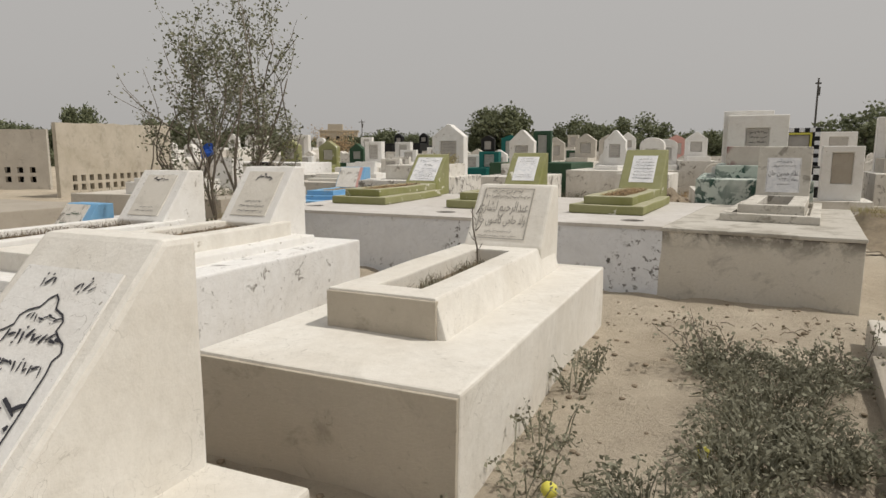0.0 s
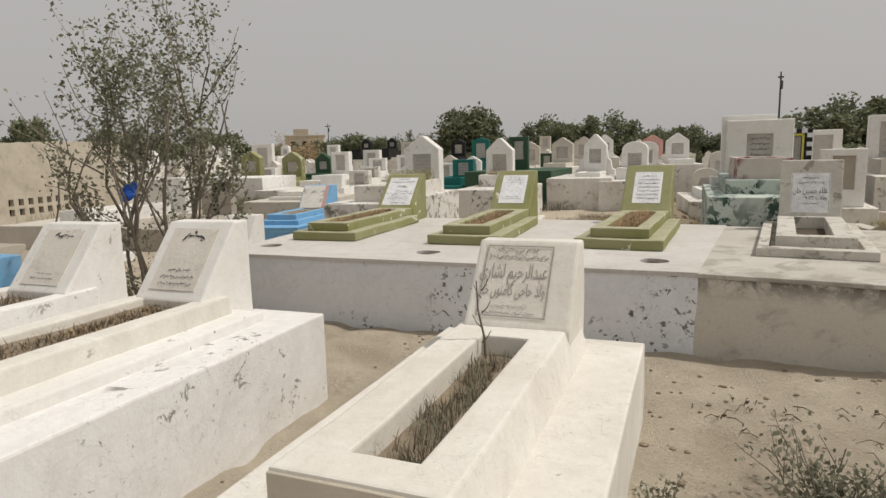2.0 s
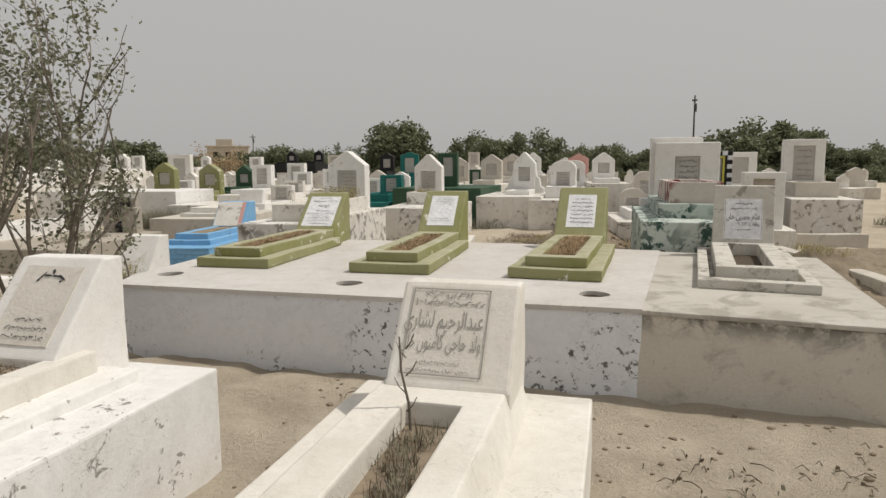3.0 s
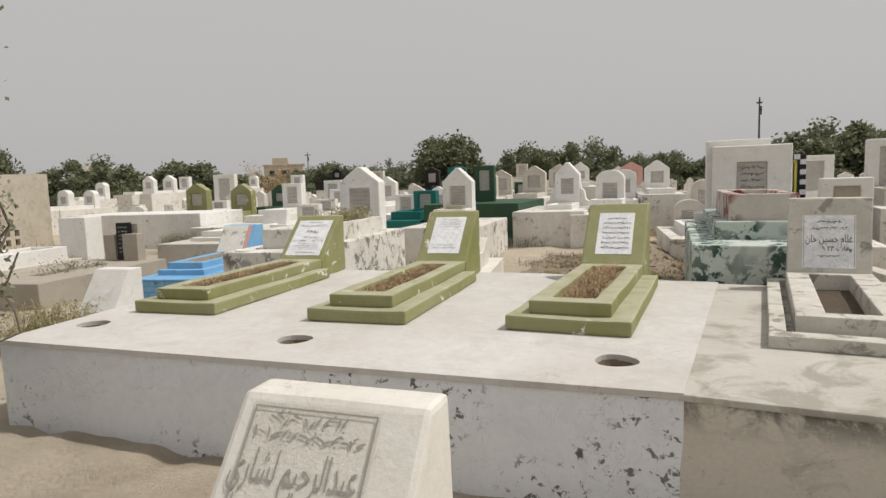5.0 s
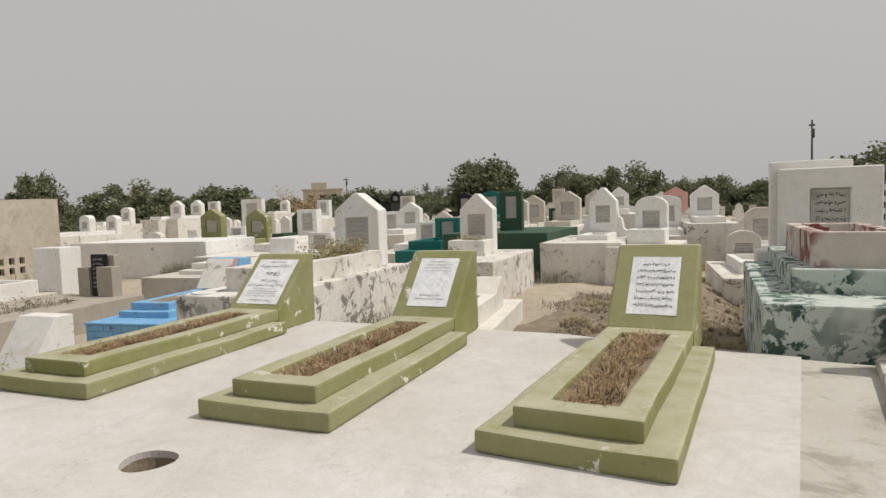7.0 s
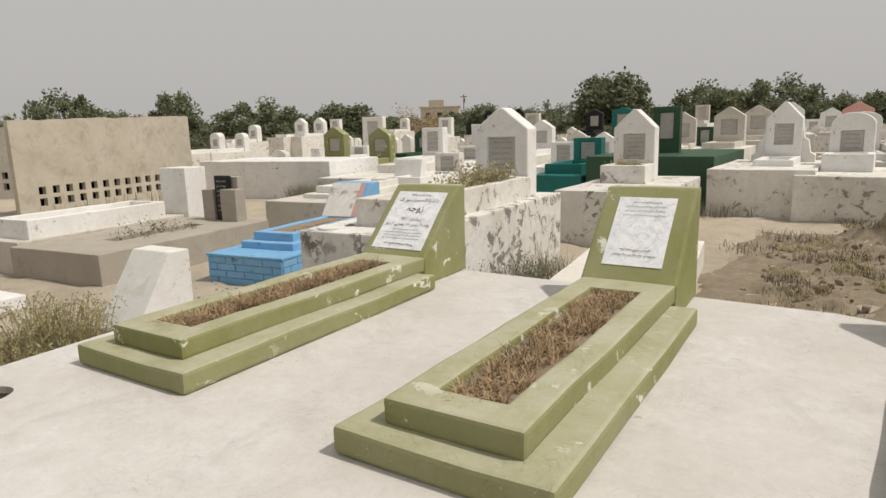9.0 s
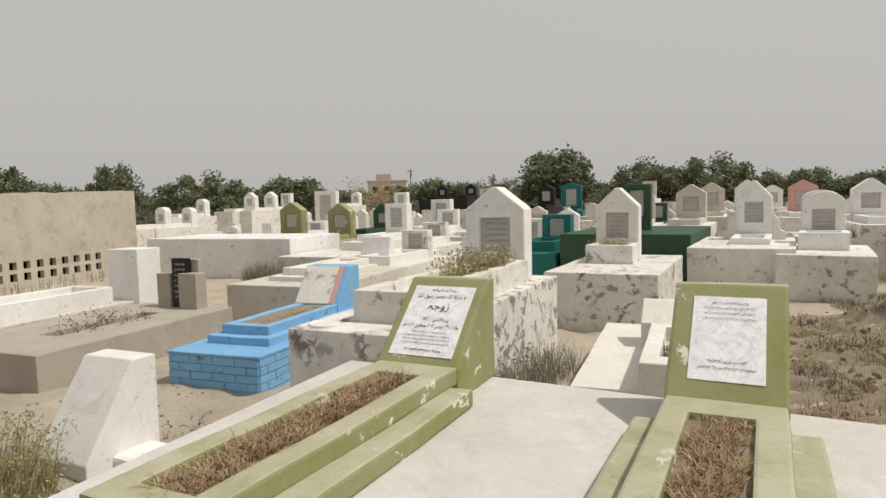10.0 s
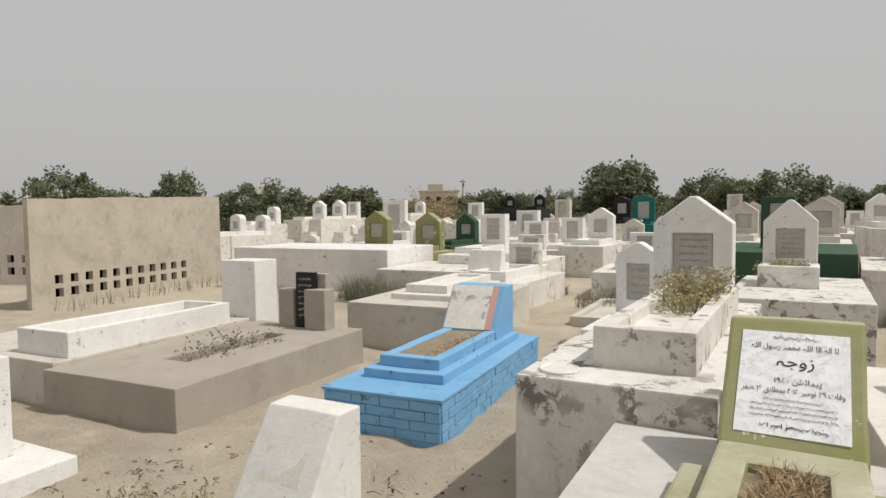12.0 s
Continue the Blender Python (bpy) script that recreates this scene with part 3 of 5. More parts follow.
# ---- green graves ----
def green_grave(x, w, seed, zt, text, rz, plate, foot=2.12):
    """Two olive steps round a bed of dry grass, with a leaning headstone at the far end; plate: plaque width and its span up the slope."""
    g = thing("green_grave", x, 7.94, TOP, rz, "olive painted two-step grave with leaning headstone and dry grass bed", "grave", "green graves on the platform")
    part("lower_step", block(-w / 2, w / 2, 0, 2.06, 0, 0.105, 0.018, 0.009, 0.35), M["olive"], g)
    iw = w / 2 - 0.145
    part("upper_step", ring(-iw, iw, 0.11, 2.2, 0.1, 0.205, 0.135, 0.16, 0.30, 0.06, 0.016, 0.009), M["olive"], g)
    part("soil", block(-iw + 0.125, iw - 0.125, 0.26, 1.91, 0.13, 0.165, 0.0, 0.012, 0.12), M["soil"], g)
    yf, zf, yt, top = foot, 0.2, foot + 0.52, zt - TOP
    hw = iw + 0.012
    stone = part("headstone", wedge(-hw, hw, yf, zf, yt, top, yt + 0.09, 0.0, 0.018, 0.008), M["olive"], g)
    part("plaque", panel(0, yf, zf, yt, top, plate[0], plate[1], plate[2]), M["marble"], stone, "white marble plaque")
    if text:
        slope_text(stone, 0, yf, zf, yt, top, plate[0] * 0.88, plate[1] + 0.03, plate[2] - 0.03, text, M["ink"], seed, 0.62)
    return g, stone, (yf, zf, yt, top, plate[0])


_, stone1, face1 = green_grave(-4.62, 0.84, 11, 1.315, 0, 2.2, (0.45, 0.09, 0.88))
_, stone2, face2 = green_grave(-2.875, 0.835, 12, 1.345, 0, 1.7, (0.36, 0.15, 0.87))
green_grave(-1.265, 0.87, 13, 1.395, 7, -3.5, (0.35, 0.16, 0.84), 2.06)

for cx, dx, n, h in ((-4.62, -0.038, 300, 0.10), (-2.875, -0.03, 300, 0.085), (-1.265, 0.061, 200, 0.12)):
    spots = [(cx + dx * (0.35 + j * 0.155) + 0.035 * math.sin(j * 2.1), 8.27 + j * 0.152, TOP + 0.16, 0.105) for j in range(11)]
    grass("dry_grass", spots, int(n * 1.4), h * 0.85, 0.007, M["straw"], "brown dry grass in the bed of a green grave", 30 + int(cx * 10), 1.5)

# ---- the grey grave on the side slab ----
cg = thing("cement_grave", 0.43, 7.82, TOP - 0.01, -7, "weathered cement grave with open kerb and leaning headstone", "grave")
part("outer_kerb", ring(-0.47, 0.47, 0, 2.3, 0, 0.085, 0.1, 0.14, 0.1, 0.07), M["mottled"], cg)
part("inner_kerb", ring(-0.32, 0.32, 0.2, 2.3, 0.0, 0.175, 0.17, 0.14, 0.3, 0.16), M["mottled"], cg)
# bed is shallow, so the soil colour carries the pit's shade
part("soil", block(-0.155, 0.155, 0.33, 2.01, 0.0, 0.035, 0.0, 0.012, 0.12), M["pitshade"], cg, "earth in the bed, its colour darkened for the pit's shade")
stone = part("headstone", wedge(-0.31, 0.32, 2.10, 0.17, 2.24, 0.815, 2.38, 0.0), M["mottled"], cg)
part("plaque", panel(0, 2.10, 0.17, 2.24, 0.815, 0.40, 0.07, 0.77), M["marble"], stone, "white inscribed plaque")
cement_stone = stone
slope_text(stone, 0, 2.10, 0.17, 2.24, 0.815, 0.30, 0.54, 0.74, 2, M["ink"], 21, 0.7)

# ---- white graves in front of the platform ----
mg = thing("white_grave", -1.54, 2.52, 0, -0.3, "cream whitewashed grave with deep plinth and leaning carved headstone", "grave", "white graves by the path")
part("plinth", block(-0.61, 0.68, 0, 2.98, -0.2, 0.44, 0.014, 0.01, 0.5, 0.02), M["cream"], mg)
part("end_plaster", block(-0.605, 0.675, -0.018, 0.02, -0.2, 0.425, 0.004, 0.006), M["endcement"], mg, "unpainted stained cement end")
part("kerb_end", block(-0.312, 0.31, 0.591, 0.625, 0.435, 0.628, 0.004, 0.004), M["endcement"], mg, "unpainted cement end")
bm = ring(-0.315, 0.30, 0.605, 2.8, 0.42, 0.64, 0.175, floor=0.14, hole=(-0.115, 0.14, 0.78, 2.2))
for v in bm.verts:
    if v.co.x > 0.25:
        v.co.x += 0.30 * (0.64 - v.co.z)
part("kerb", bm, M["cream"], mg)
part("soil", block(-0.12, 0.145, 0.77, 2.21, 0.49, 0.53, 0.0, 0.015, 0.12), M["soil"], mg)
MG = (2.38, 0.64, 2.72, 1.085)
stone = part("headstone", wedge(-0.285, 0.325, *MG, 2.86, 0.42, 0.02), M["cream"], mg)
part("plaque", panel(-0.02, *MG, 0.42, 0.07, 0.95, 0.002), M["carved"], stone, "carved plaster plaque")
carved_stone, carved_face = stone, MG

lg = thing("white_grave", -3.56, 2.3, 0, 0, "whitewashed grave with flaking side, stepped kerb and leaning headstone", "grave", "white graves by the path")
part("plinth", block(-0.92, 0.72, -0.1, 2.76, -0.2, 0.59, 0.014, 0.01), M["worn"], lg)
part("ledge", block(-0.50, 0.44, 0.2, 2.5, 0.57, 0.65, 0.012, 0.008), M["white"], lg)
part("kerb", ring(-0.36, 0.28, 0.38, 2.4, 0.63, 0.765, 0.13, 0.2, 0.2, 0.07), M["cream"], lg)
part("soil", block(-0.235, 0.155, 0.57, 2.21, 0.66, 0.72, 0.0, 0.012, 0.12), M["soil"], lg)
stone = part("headstone", wedge(-0.30, 0.22, 2.2, 0.76, 2.55, 1.21, 2.68, 0.55), M["white"], lg)
part("plaque", panel(-0.04, 2.2, 0.76, 2.55, 1.21, 0.36, 0.12, 0.9, 0.006), M["carved"], stone, "pale painted plaque")
slope_text(stone, -0.04, 2.2, 0.76, 2.55, 1.21, 0.29, 0.72, 0.9, 1, M["ink"], 23, 1.1, 0.007, 0.95)
slope_text(stone, -0.04, 2.2, 0.76, 2.55, 1.21, 0.29, 0.13, 0.42, 3, M["ink"], 73, 0.7, 0.007)

l2 = thing("white_grave", -5.15, 2.9, 0, 0, "whitewashed grave with long planted bed and leaning headstone", "grave", "white graves by the path")
part("plinth", block(-0.5, 0.62, -1.6, 2.42, -0.2, 0.50, 0.014, 0.01), M["worn"], l2)
part("kerb", ring(-0.25, 0.5, -1.3, 2.0, 0.48, 0.70, 0.13, 0.2, 0.2, 0.07), M["white"], l2)
part("soil", block(-0.13, 0.38, -1.1, 1.81, 0.58, 0.645, 0.0, 0.012, 0.15), M["soil"], l2)
stone = part("headstone", wedge(-0.12, 0.47, 1.75, 0.70, 2.1, 1.155, 2.28, 0.45), M["white"], l2)
part("plaque", panel(0.175, 1.75, 0.70, 2.1, 1.155, 0.38, 0.1, 0.9, 0.006), M["carved"], stone, "pale painted plaque")
slope_text(stone, 0.175, 1.75, 0.70, 2.1, 1.155, 0.29, 0.73, 0.9, 1, M["ink"], 24, 0.8, 0.007, 0.95)
slope_text(stone, 0.175, 1.75, 0.70, 2.1, 1.155, 0.27, 0.14, 0.30, 2, M["ink"], 74, 0.5, 0.007)

ng = thing("white_grave", -1.93, -0.49, 0, 0, "cream whitewashed grave with leaning headstone lettered in black", "grave", "white graves by the path")
part("plinth", block(-0.6, 0.81, -1.2, 2.44, -0.2, 0.30, 0.014, 0.008), M["cream"], ng)
stone = part("headstone", wedge(-0.13, 0.41, 1.6, 0.32, 2.3, 1.07, 2.425, 0.25, 0.022), M["cream"], ng)
part("plaque", panel(0.14, 1.6, 0.32, 2.3, 1.07, 0.42, 0.03, 0.87, 0.006), M["white"], stone, "white painted inscription panel")


def stroke(stone, face, cx, pts, thick, mat, proud, closed=False):
    """A painted line on a leaning face; pts: across in metres and up the slope in metres from its foot."""
    yf, zf, yt, zt = face
    up = Vector((0, yt - yf, zt - zf)).normalized()
    nrm = Vector((0, -up.z, up.y))
    o = Vector((cx, yf, zf)) + nrm * proud
    bm = bmesh.new()
    q = [Vector((p[0], p[1])) for p in pts]
    last = None
    for i, p in enumerate(q):
        d = (q[min(i + 1, len(q) - 1)] - q[max(i - 1, 0)]).normalized()
        n = Vector((-d.y, d.x)) * thick / 2
        now = [bm.verts.new(o + Vector((1, 0, 0)) * r.x + up * r.y) for r in (p + n, p - n)]
        if last:
            bm.faces.new((last[0], last[1], now[1], now[0]))
        last = now
    part("painted_line", bm, mat, stone, "black painted border line")


NEAR = (1.6, 0.32, 2.3, 1.07)
half = [(0.0, 0.80), (0.02, 0.785), (0.035, 0.755), (0.075, 0.74), (0.095, 0.72), (0.092, 0.69), (0.12, 0.67), (0.15, 0.655), (0.165, 0.63), (0.15, 0.605), (0.158, 0.57), (0.158, 0.3), (0.158, 0.06)]
stroke(stone, NEAR, 0.145, [(-x, y) for x, y in half[::-1]] + half[1:], 0.007, M["ink"], 0.009)
for along, height, width, dx, seed in ((0.84, 0.055, 0.07, -0.075, 601), (0.84, 0.055, 0.07, 0.085, 602), (0.725, 0.04, 0.13, 0.0, 603), (0.66, 0.06, 0.23, 0.0, 604), (0.575, 0.045, 0.27, 0.0, 605), (0.46, 0.11, 0.26, 0.0, 606), (0.32, 0.08, 0.25, 0.0, 607), (0.2, 0.06, 0.26, 0.0, 608), (0.11, 0.05, 0.26, 0.0, 609)):
    up = Vector((0, 0.70, 0.75)).normalized()
    nrm = Vector((0, -up.z, up.y))
    bm = script_rows(Vector((0.145 + dx, 1.6, 0.32)) + up * along + nrm * 0.006, (1, 0, 0), -up, nrm, width, [(0, height, 1.0)], seed)
    part("lettering", bm, M["ink"], stone)


# ---- house-shaped tombs ----
def house_tomb(name, x, y, rz, plinth, kerb, stone_size, mats, label, seed, text=4, style="gable", group=""):
    """plinth: (x0, x1, y0, y1, z), kerb the same or None, stone_size: (w, h, eave, depth); the stone's front is at y 0."""
    g = thing(name, x, y, 0, rz, label, "grave", group)
    if plinth:
        part("plinth", block(plinth[0], plinth[1], plinth[2], plinth[3], -0.25, plinth[4], 0.015, 0.01, 0.6), mats[0], g)
    z = plinth[4] if plinth else 0.0
    if kerb:
        part("kerb", ring(kerb[0], kerb[1], kerb[2], kerb[3], z - 0.02, kerb[4], 0.12, None, None, 0.1), mats[1], g)
    w, h, eave, d = stone_size
    h, eave = h - z, eave - z
    nw, n0, n1 = w * 0.52, min(0.36, h * 0.3), eave * 0.88
    bm = niche_stone(style, w, h, eave, d, nw, n0, n1)
    bmesh.ops.translate(bm, vec=(0, 0, z), verts=bm.verts)
    s = part("headstone", bm, mats[2], g)
    part("plaque", block(-nw / 2 + 0.01, nw / 2 - 0.01, 0.045, 0.075, z + n0 + 0.01, z + n1 - 0.01, 0.004, 0), mats[3], s, "inscribed stone plaque")
    if text:
        hh = n1 - n0
        bm = script_rows((0, 0.045, z + n1), (1, 0, 0), (0, 0, -1), (0, -1, 0), nw * 0.8, lines_for(hh, text + 1, 0.5, 0.04), seed)
        part("lettering", bm, M["fadedink"], s)
    return g


W, D, P = M["white"], M["dirty"], M["plaque"]
tall = house_tomb("gabled_grave", -5.87, 13.9, 3, (-0.57, 0.62, -3.26, 0.6, 0.84), (-0.19, 0.45, -2.86, -0.05, 1.11), (0.77, 1.995, 1.72, 0.3), (M["peeling"], D, W, P), "tall white gabled tombstone behind a planted box on flaking plinth", 41)
house_tomb("gabled_grave", -5.24, 17.58, 2, (-0.66, 0.95, -2.0, 1.0, 0.76), (-0.37, 0.38, -0.7, -0.02, 1.06), (0.71, 1.985, 1.67, 0.3), (M["peeling"], D, W, P), "white gabled tombstone on a broad chipped plinth", 42)
scrolled = house_tomb("gabled_grave", -3.33, 21.56, 0, (-1.0, 0.77, -2.4, 0.8, 0.86), (-0.35, 0.35, -1.5, -0.05, 0.98), (0.68, 2.1, 1.76, 0.4), (D, W, W, P), "white gabled tombstone with side buttress on plastered plinth", 43)
house_tomb("gabled_grave", -6.9, 15.6, 3, (-0.5, 0.5, -1.9, 0.6, 0.3), (-0.35, 0.35, -1.4, -0.05, 0.45), (0.58, 1.42, 1.25, 0.25), (D, W, W, P), "small white gabled tombstone beside the tall one", 44, 3)

house_tomb("teal_grave", -7.87, 22.2, 3, (-0.62, 0.62, -2.3, 0.5, 0.62), (-0.45, 0.45, -1.8, -0.05, 0.85), (0.74, 1.41, 1.41, 0.35), (M["teal"], M["teal"], M["teal"], P), "glossy teal stepped grave with square tombstone", 45, 3, "flat")
house_tomb("dark_green_grave", -5.75, 21.6, 0, (-1.3, 1.38, -1.6, 2.0, 1.05), None, (0.62, 2.1, 2.1, 0.2), (M["dark_green"], D, M["dark_green"], P), "dark green plinth grave with square tombstone", 46, 0, "flat")
house_tomb("gabled_grave", -2.1, 20.8, -2, (-0.7, 0.75, -1.9, 0.6, 0.78), (-0.4, 0.4, -0.9, -0.05, 1.1), (0.72, 1.84, 1.6, 0.35), (D, W, W, P), "white shouldered tombstone behind a low planter box", 47, 3, "arch")

for k, (x, y, w, ph, top, mat, style) in enumerate(((-10.5, 19.6, 0.7, 0.5, 1.15, "dirty", "flat"), (-8.7, 22.6, 0.7, 0.55, 1.3, "white", "flat"), (-11.9, 23.0, 0.75, 0.6, 1.2, "dirty", "flat"), (-8.6, 25.4, 0.7, 0.5, 1.5, "white", "gable"), (-17.6, 24.4, 0.8, 0.7, 1.2, "white", "flat"), (-20.6, 23.2, 0.7, 0.5, 1.1, "dirty", "arch"), (-13.6, 27.0, 0.8, 0.75, 1.5, "white", "flat"), (-10.6, 28.2, 0.7, 0.6, 1.55, "grey", "gable"), (-0.2, 19.0, 0.6, 0.45, 1.1, "grey", "arch"), (0.3, 22.5, 0.7, 0.5, 1.5, "grey", "arch"))):
    house_tomb("tombstone_grave", x, y, 4 + (k * 29) % 5, (-w * 1.1, w * 1.1, -2.5, 0.5, ph), (-w * 0.55, w * 0.55, -1.9, -0.05, ph + 0.2), (w, top, top - (0.2 if style != "flat" else 0.0), 0.25), (D, W, M[mat], P), "low whitewashed grave with kerb among the middle graves" if mat != "grey" else "weathered low grave among the middle graves", 150 + k, 2, style, "middle graves")

FAR = [
    (-25.6, 24.1, 1.83, 0.62, 'arch', 'white'),
    (-25.7, 25.5, 1.79, 0.6, 'arch', 'white'),
    (-28.0, 28.2, 2.18, 0.62, 'arch', 'white'),
    (-28.9, 32.3, 2.52, 0.75, 'gable', 'white'),
    (-28.1, 33.0, 2.54, 0.75, 'gable', 'white'),
    (-29.1, 35.4, 2.48, 0.7, 'flat', 'white'),
    (-16.65, 22.1, 1.89, 0.85, 'gable', 'olive'),
    (-25.7, 34.9, 2.51, 1.5, 'flat', 'white'),
    (-14.95, 22.4, 1.83, 0.82, 'gable', 'olive'),
    (-15.8, 26.0, 1.77, 0.75, 'gable', 'dark_green'),
    (-12.45, 21.8, 1.78, 0.7, 'flat', 'white'),
    (-14.1, 27.4, 1.87, 0.8, 'flat', 'white'),
    (-12.3, 27.1, 1.61, 0.72, 'flat', 'white'),
    (-11.0, 26.1, 1.93, 0.8, 'gable', 'white'),
    (-23.1, 43.9, 2.86, 0.7, 'gable', 'black'),
    (-21.5, 45.0, 2.91, 0.7, 'gable', 'black'),
]
FAR_MORE = [
    (-15.6, 43.3, 2.62, 1.0, 'gable', 'black'),
    (-16.65, 51.7, 2.88, 1.5, 'gable', 'teal'),
    (-9.9, 45.1, 2.65, 0.75, 'flat', 'grey'),
    (-7.0, 28.4, 2.06, 0.85, 'gable', 'grey'),
    (-5.1, 30.9, 2.24, 0.85, 'gable', 'grey'),
    (-5.11, 25.7, 2.12, 0.8, 'gable', 'grey'),
    (-2.0, 24.5, 1.87, 0.78, 'arch', 'white'),
    (-2.25, 33.1, 2.26, 0.95, 'gable', 'pink'),
    (-1.0, 24.6, 2.12, 0.74, 'gable', 'white'),
    (-7.0, 26.3, 2.04, 0.75, 'gable', 'grey'),
    (-3.8, 27.9, 2.23, 0.66, 'gable', 'white'),
    (-7.4, 33.8, 1.52, 0.66, 'flat', 'dark_green'),
    (-4.3, 44.2, 1.69, 0.75, 'flat', 'white'),
    (-3.4, 41.0, 2.19, 0.9, 'gable', 'white'),
    (-17.0, 37.8, 2.41, 0.8, 'flat', 'grey'),
    (-19.5, 33.1, 2.27, 0.7, 'flat', 'white'),
    (-30.2, 43.8, 2.57, 0.7, 'arch', 'white'),
]
for k, (x, y, top, w, style, mat) in enumerate(FAR + FAR_MORE):
    eave = top - (0.25 if style == "gable" else 0.2 if style == "arch" else 0.0)
    ph = max(0.35 + 0.2 * ((k * 37) % 10) / 10, top - 1.35 * w)
    body = M[mat]
    base = D if mat in ("white", "grey", "pink") else body
    house_tomb("tombstone_grave", x, y, (k * 53) % 7 - 3 + 4, (-w * 0.8, w * 0.8, -2.1, 0.55, ph), (-w * 0.5, w * 0.5, -1.6, -0.05, ph + 0.15), (w, top, eave, 0.32), (base, body if mat != "pink" else W, body, P), {"white": "whitewashed", "grey": "weathered plaster", "olive": "olive green painted", "dark_green": "dark green painted", "black": "black painted", "teal": "teal painted", "pink": "pink painted"}[mat] + " tombstone on a low plinth among the far graves", 100 + k, 0 if y > 22 else 3, style, "far graves")

for sx in (-1, 1):
    bm = prism([(sx * 0.335, 0.84), (sx * 0.60, 0.84), (sx * 0.60, 1.0), (sx * 0.50, 1.06), (sx * 0.46, 1.3), (sx * 0.38, 1.36), (sx * 0.335, 1.6)], 1, 0.05, 0.33)
    part("shoulder", bm, W, scrolled, "scrolled side shoulder")
bm = bmesh.new()
ringpts = [Vector((-0.35 + 0.12 * math.cos(6.2832 * k / 20), -3.05 + 0.12 * math.sin(6.2832 * k / 20), 0.842)) for k in range(21)]
tube(bm, ringpts, 0.014, 0.014, 6)
part("water_dish_rim", bm, M["white"], tall, "round plaster rim of a shallow dish", True)
bm = bmesh.new()
bmesh.ops.create_cone(bm, cap_ends=True, segments=24, radius1=0.115, radius2=0.115, depth=0.006)
bmesh.ops.translate(bm, vec=(-0.35, -3.05, 0.845), verts=bm.verts)
part("water_dish", bm, M["cream"], tall, "pale shallow dish bottom")
sh = thing("leaning_headstone", -10.78, 18.3, 0.6, 6, "small whitewashed headstone standing on a low plinth", "headstone")
part("headstone", wedge(-0.36, 0.36, 0.0, 0.05, 0.12, 0.46, 0.3, 0.0), M["white"], sh)

# ---- stepped tomb beside the platform ----
st = thing("stepped_tomb", 0.36, 10.39, 0, 0, "stepped tomb in flaking pale green paint before a tall white slab", "grave")
part("lower_tier", block(-0.756, 0.75, 0, 3.4, -0.2, 0.976, 0.02, 0.01), M["patina"], st)
part("middle_tier", block(-0.51, 0.6, 0.61, 3.3, 0.9, 1.166, 0.02, 0.01), M["patina"], st)
part("upper_tier", ring(-0.372, 0.30, 0.72, 2.7, 1.0, 1.45, 0.12, 0.15, 0.2, 0.16), M["redworn"], st)
part("slab_foot", block(-0.62, 0.66, 3.41, 3.86, -0.2, 1.1, 0.02, 0.01), W, st)
bm = niche_stone("flat", 1.03, 2.06, 2.06, 0.3, 0.4, 1.36, 1.82)
bmesh.ops.translate(bm, vec=(0.135, 3.38, 0), verts=bm.verts)
s = part("headstone", bm, W, st)
part("plaque", block(-0.055, 0.325, 3.42, 3.45, 1.37, 1.81, 0.004, 0), P, s, "grey inscribed plaque")
part("lettering", script_rows((0.135, 3.42, 1.82), (1, 0, 0), (0, 0, -1), (0, -1, 0), 0.34, lines_for(0.44, 4, 0.7, 0.04), 61), M["ink"], s)
part("back_slab", block(-0.46, 0.40, 3.69, 3.9, 0.0, 2.16, 0.02, 0.012), W, st)

# ---- the graves beyond the platform's other side ----
cp = thing("cement_plinth_grave", -9.91, 10.12, 0.03, 8, "bare grey cement plinth with planted bed and black slate stone", "grave")
part("plinth", ring(-1.05, 0.68, 0.0, 2.95, -0.3, 0.37, 0.2, floor=0.16, hole=(-0.32, 0.0, 0.76, 2.3)), M["cement"], cp)
part("soil", block(-0.33, 0.01, 0.75, 2.31, 0.2, 0.30, 0, 0.02, 0.12), M["soil"], cp)
part("pale_plinth", block(-3.2, -1.055, 0.10, 2.95, -0.3, 0.41, 0.015, 0.01), M["grey"], cp, "paler plastered plinth")
kerb = part("white_kerb", ring(-1.88, -1.08, 0.28, 2.5, 0.40, 0.67, 0.1, 0.1, 0.1, 0.22), M["white"], cp, "whitewashed kerb")
slab = part("slate", block(-0.17, 0.11, 2.72, 2.80, 0.36, 1.08, 0.006, 0), M["slate"], cp, "black slate with pale lettering")
part("lettering", script_rows((-0.03, 2.72, 1.06), (1, 0, 0), (0, 0, -1), (0, -1, 0), 0.24, lines_for(0.6, 7, 0.6, 0.03), 62), M["paleink"], slab)
part("cement_post", block(-0.43, -0.19, 2.69, 2.89, 0.36, 0.86, 0.01, 0.006), M["cement"], cp)
part("cement_post", block(0.03, 0.34, 2.62, 2.84, 0.36, 0.87, 0.01, 0.006), M["cement"], cp)
part("back_post", block(-0.1, 0.22, 2.82, 2.94, 0.36, 1.06, 0.01, 0.006), M["cement"], cp)
wb = thing("white_block", -11.56, 12.78, 0, 8, "plain whitewashed upright block at the end of a grave", "headstone")
part("block", block(-0.30, 0.30, 0, 0.45, -0.1, 1.22, 0.012, 0.006), M["white"], wb)

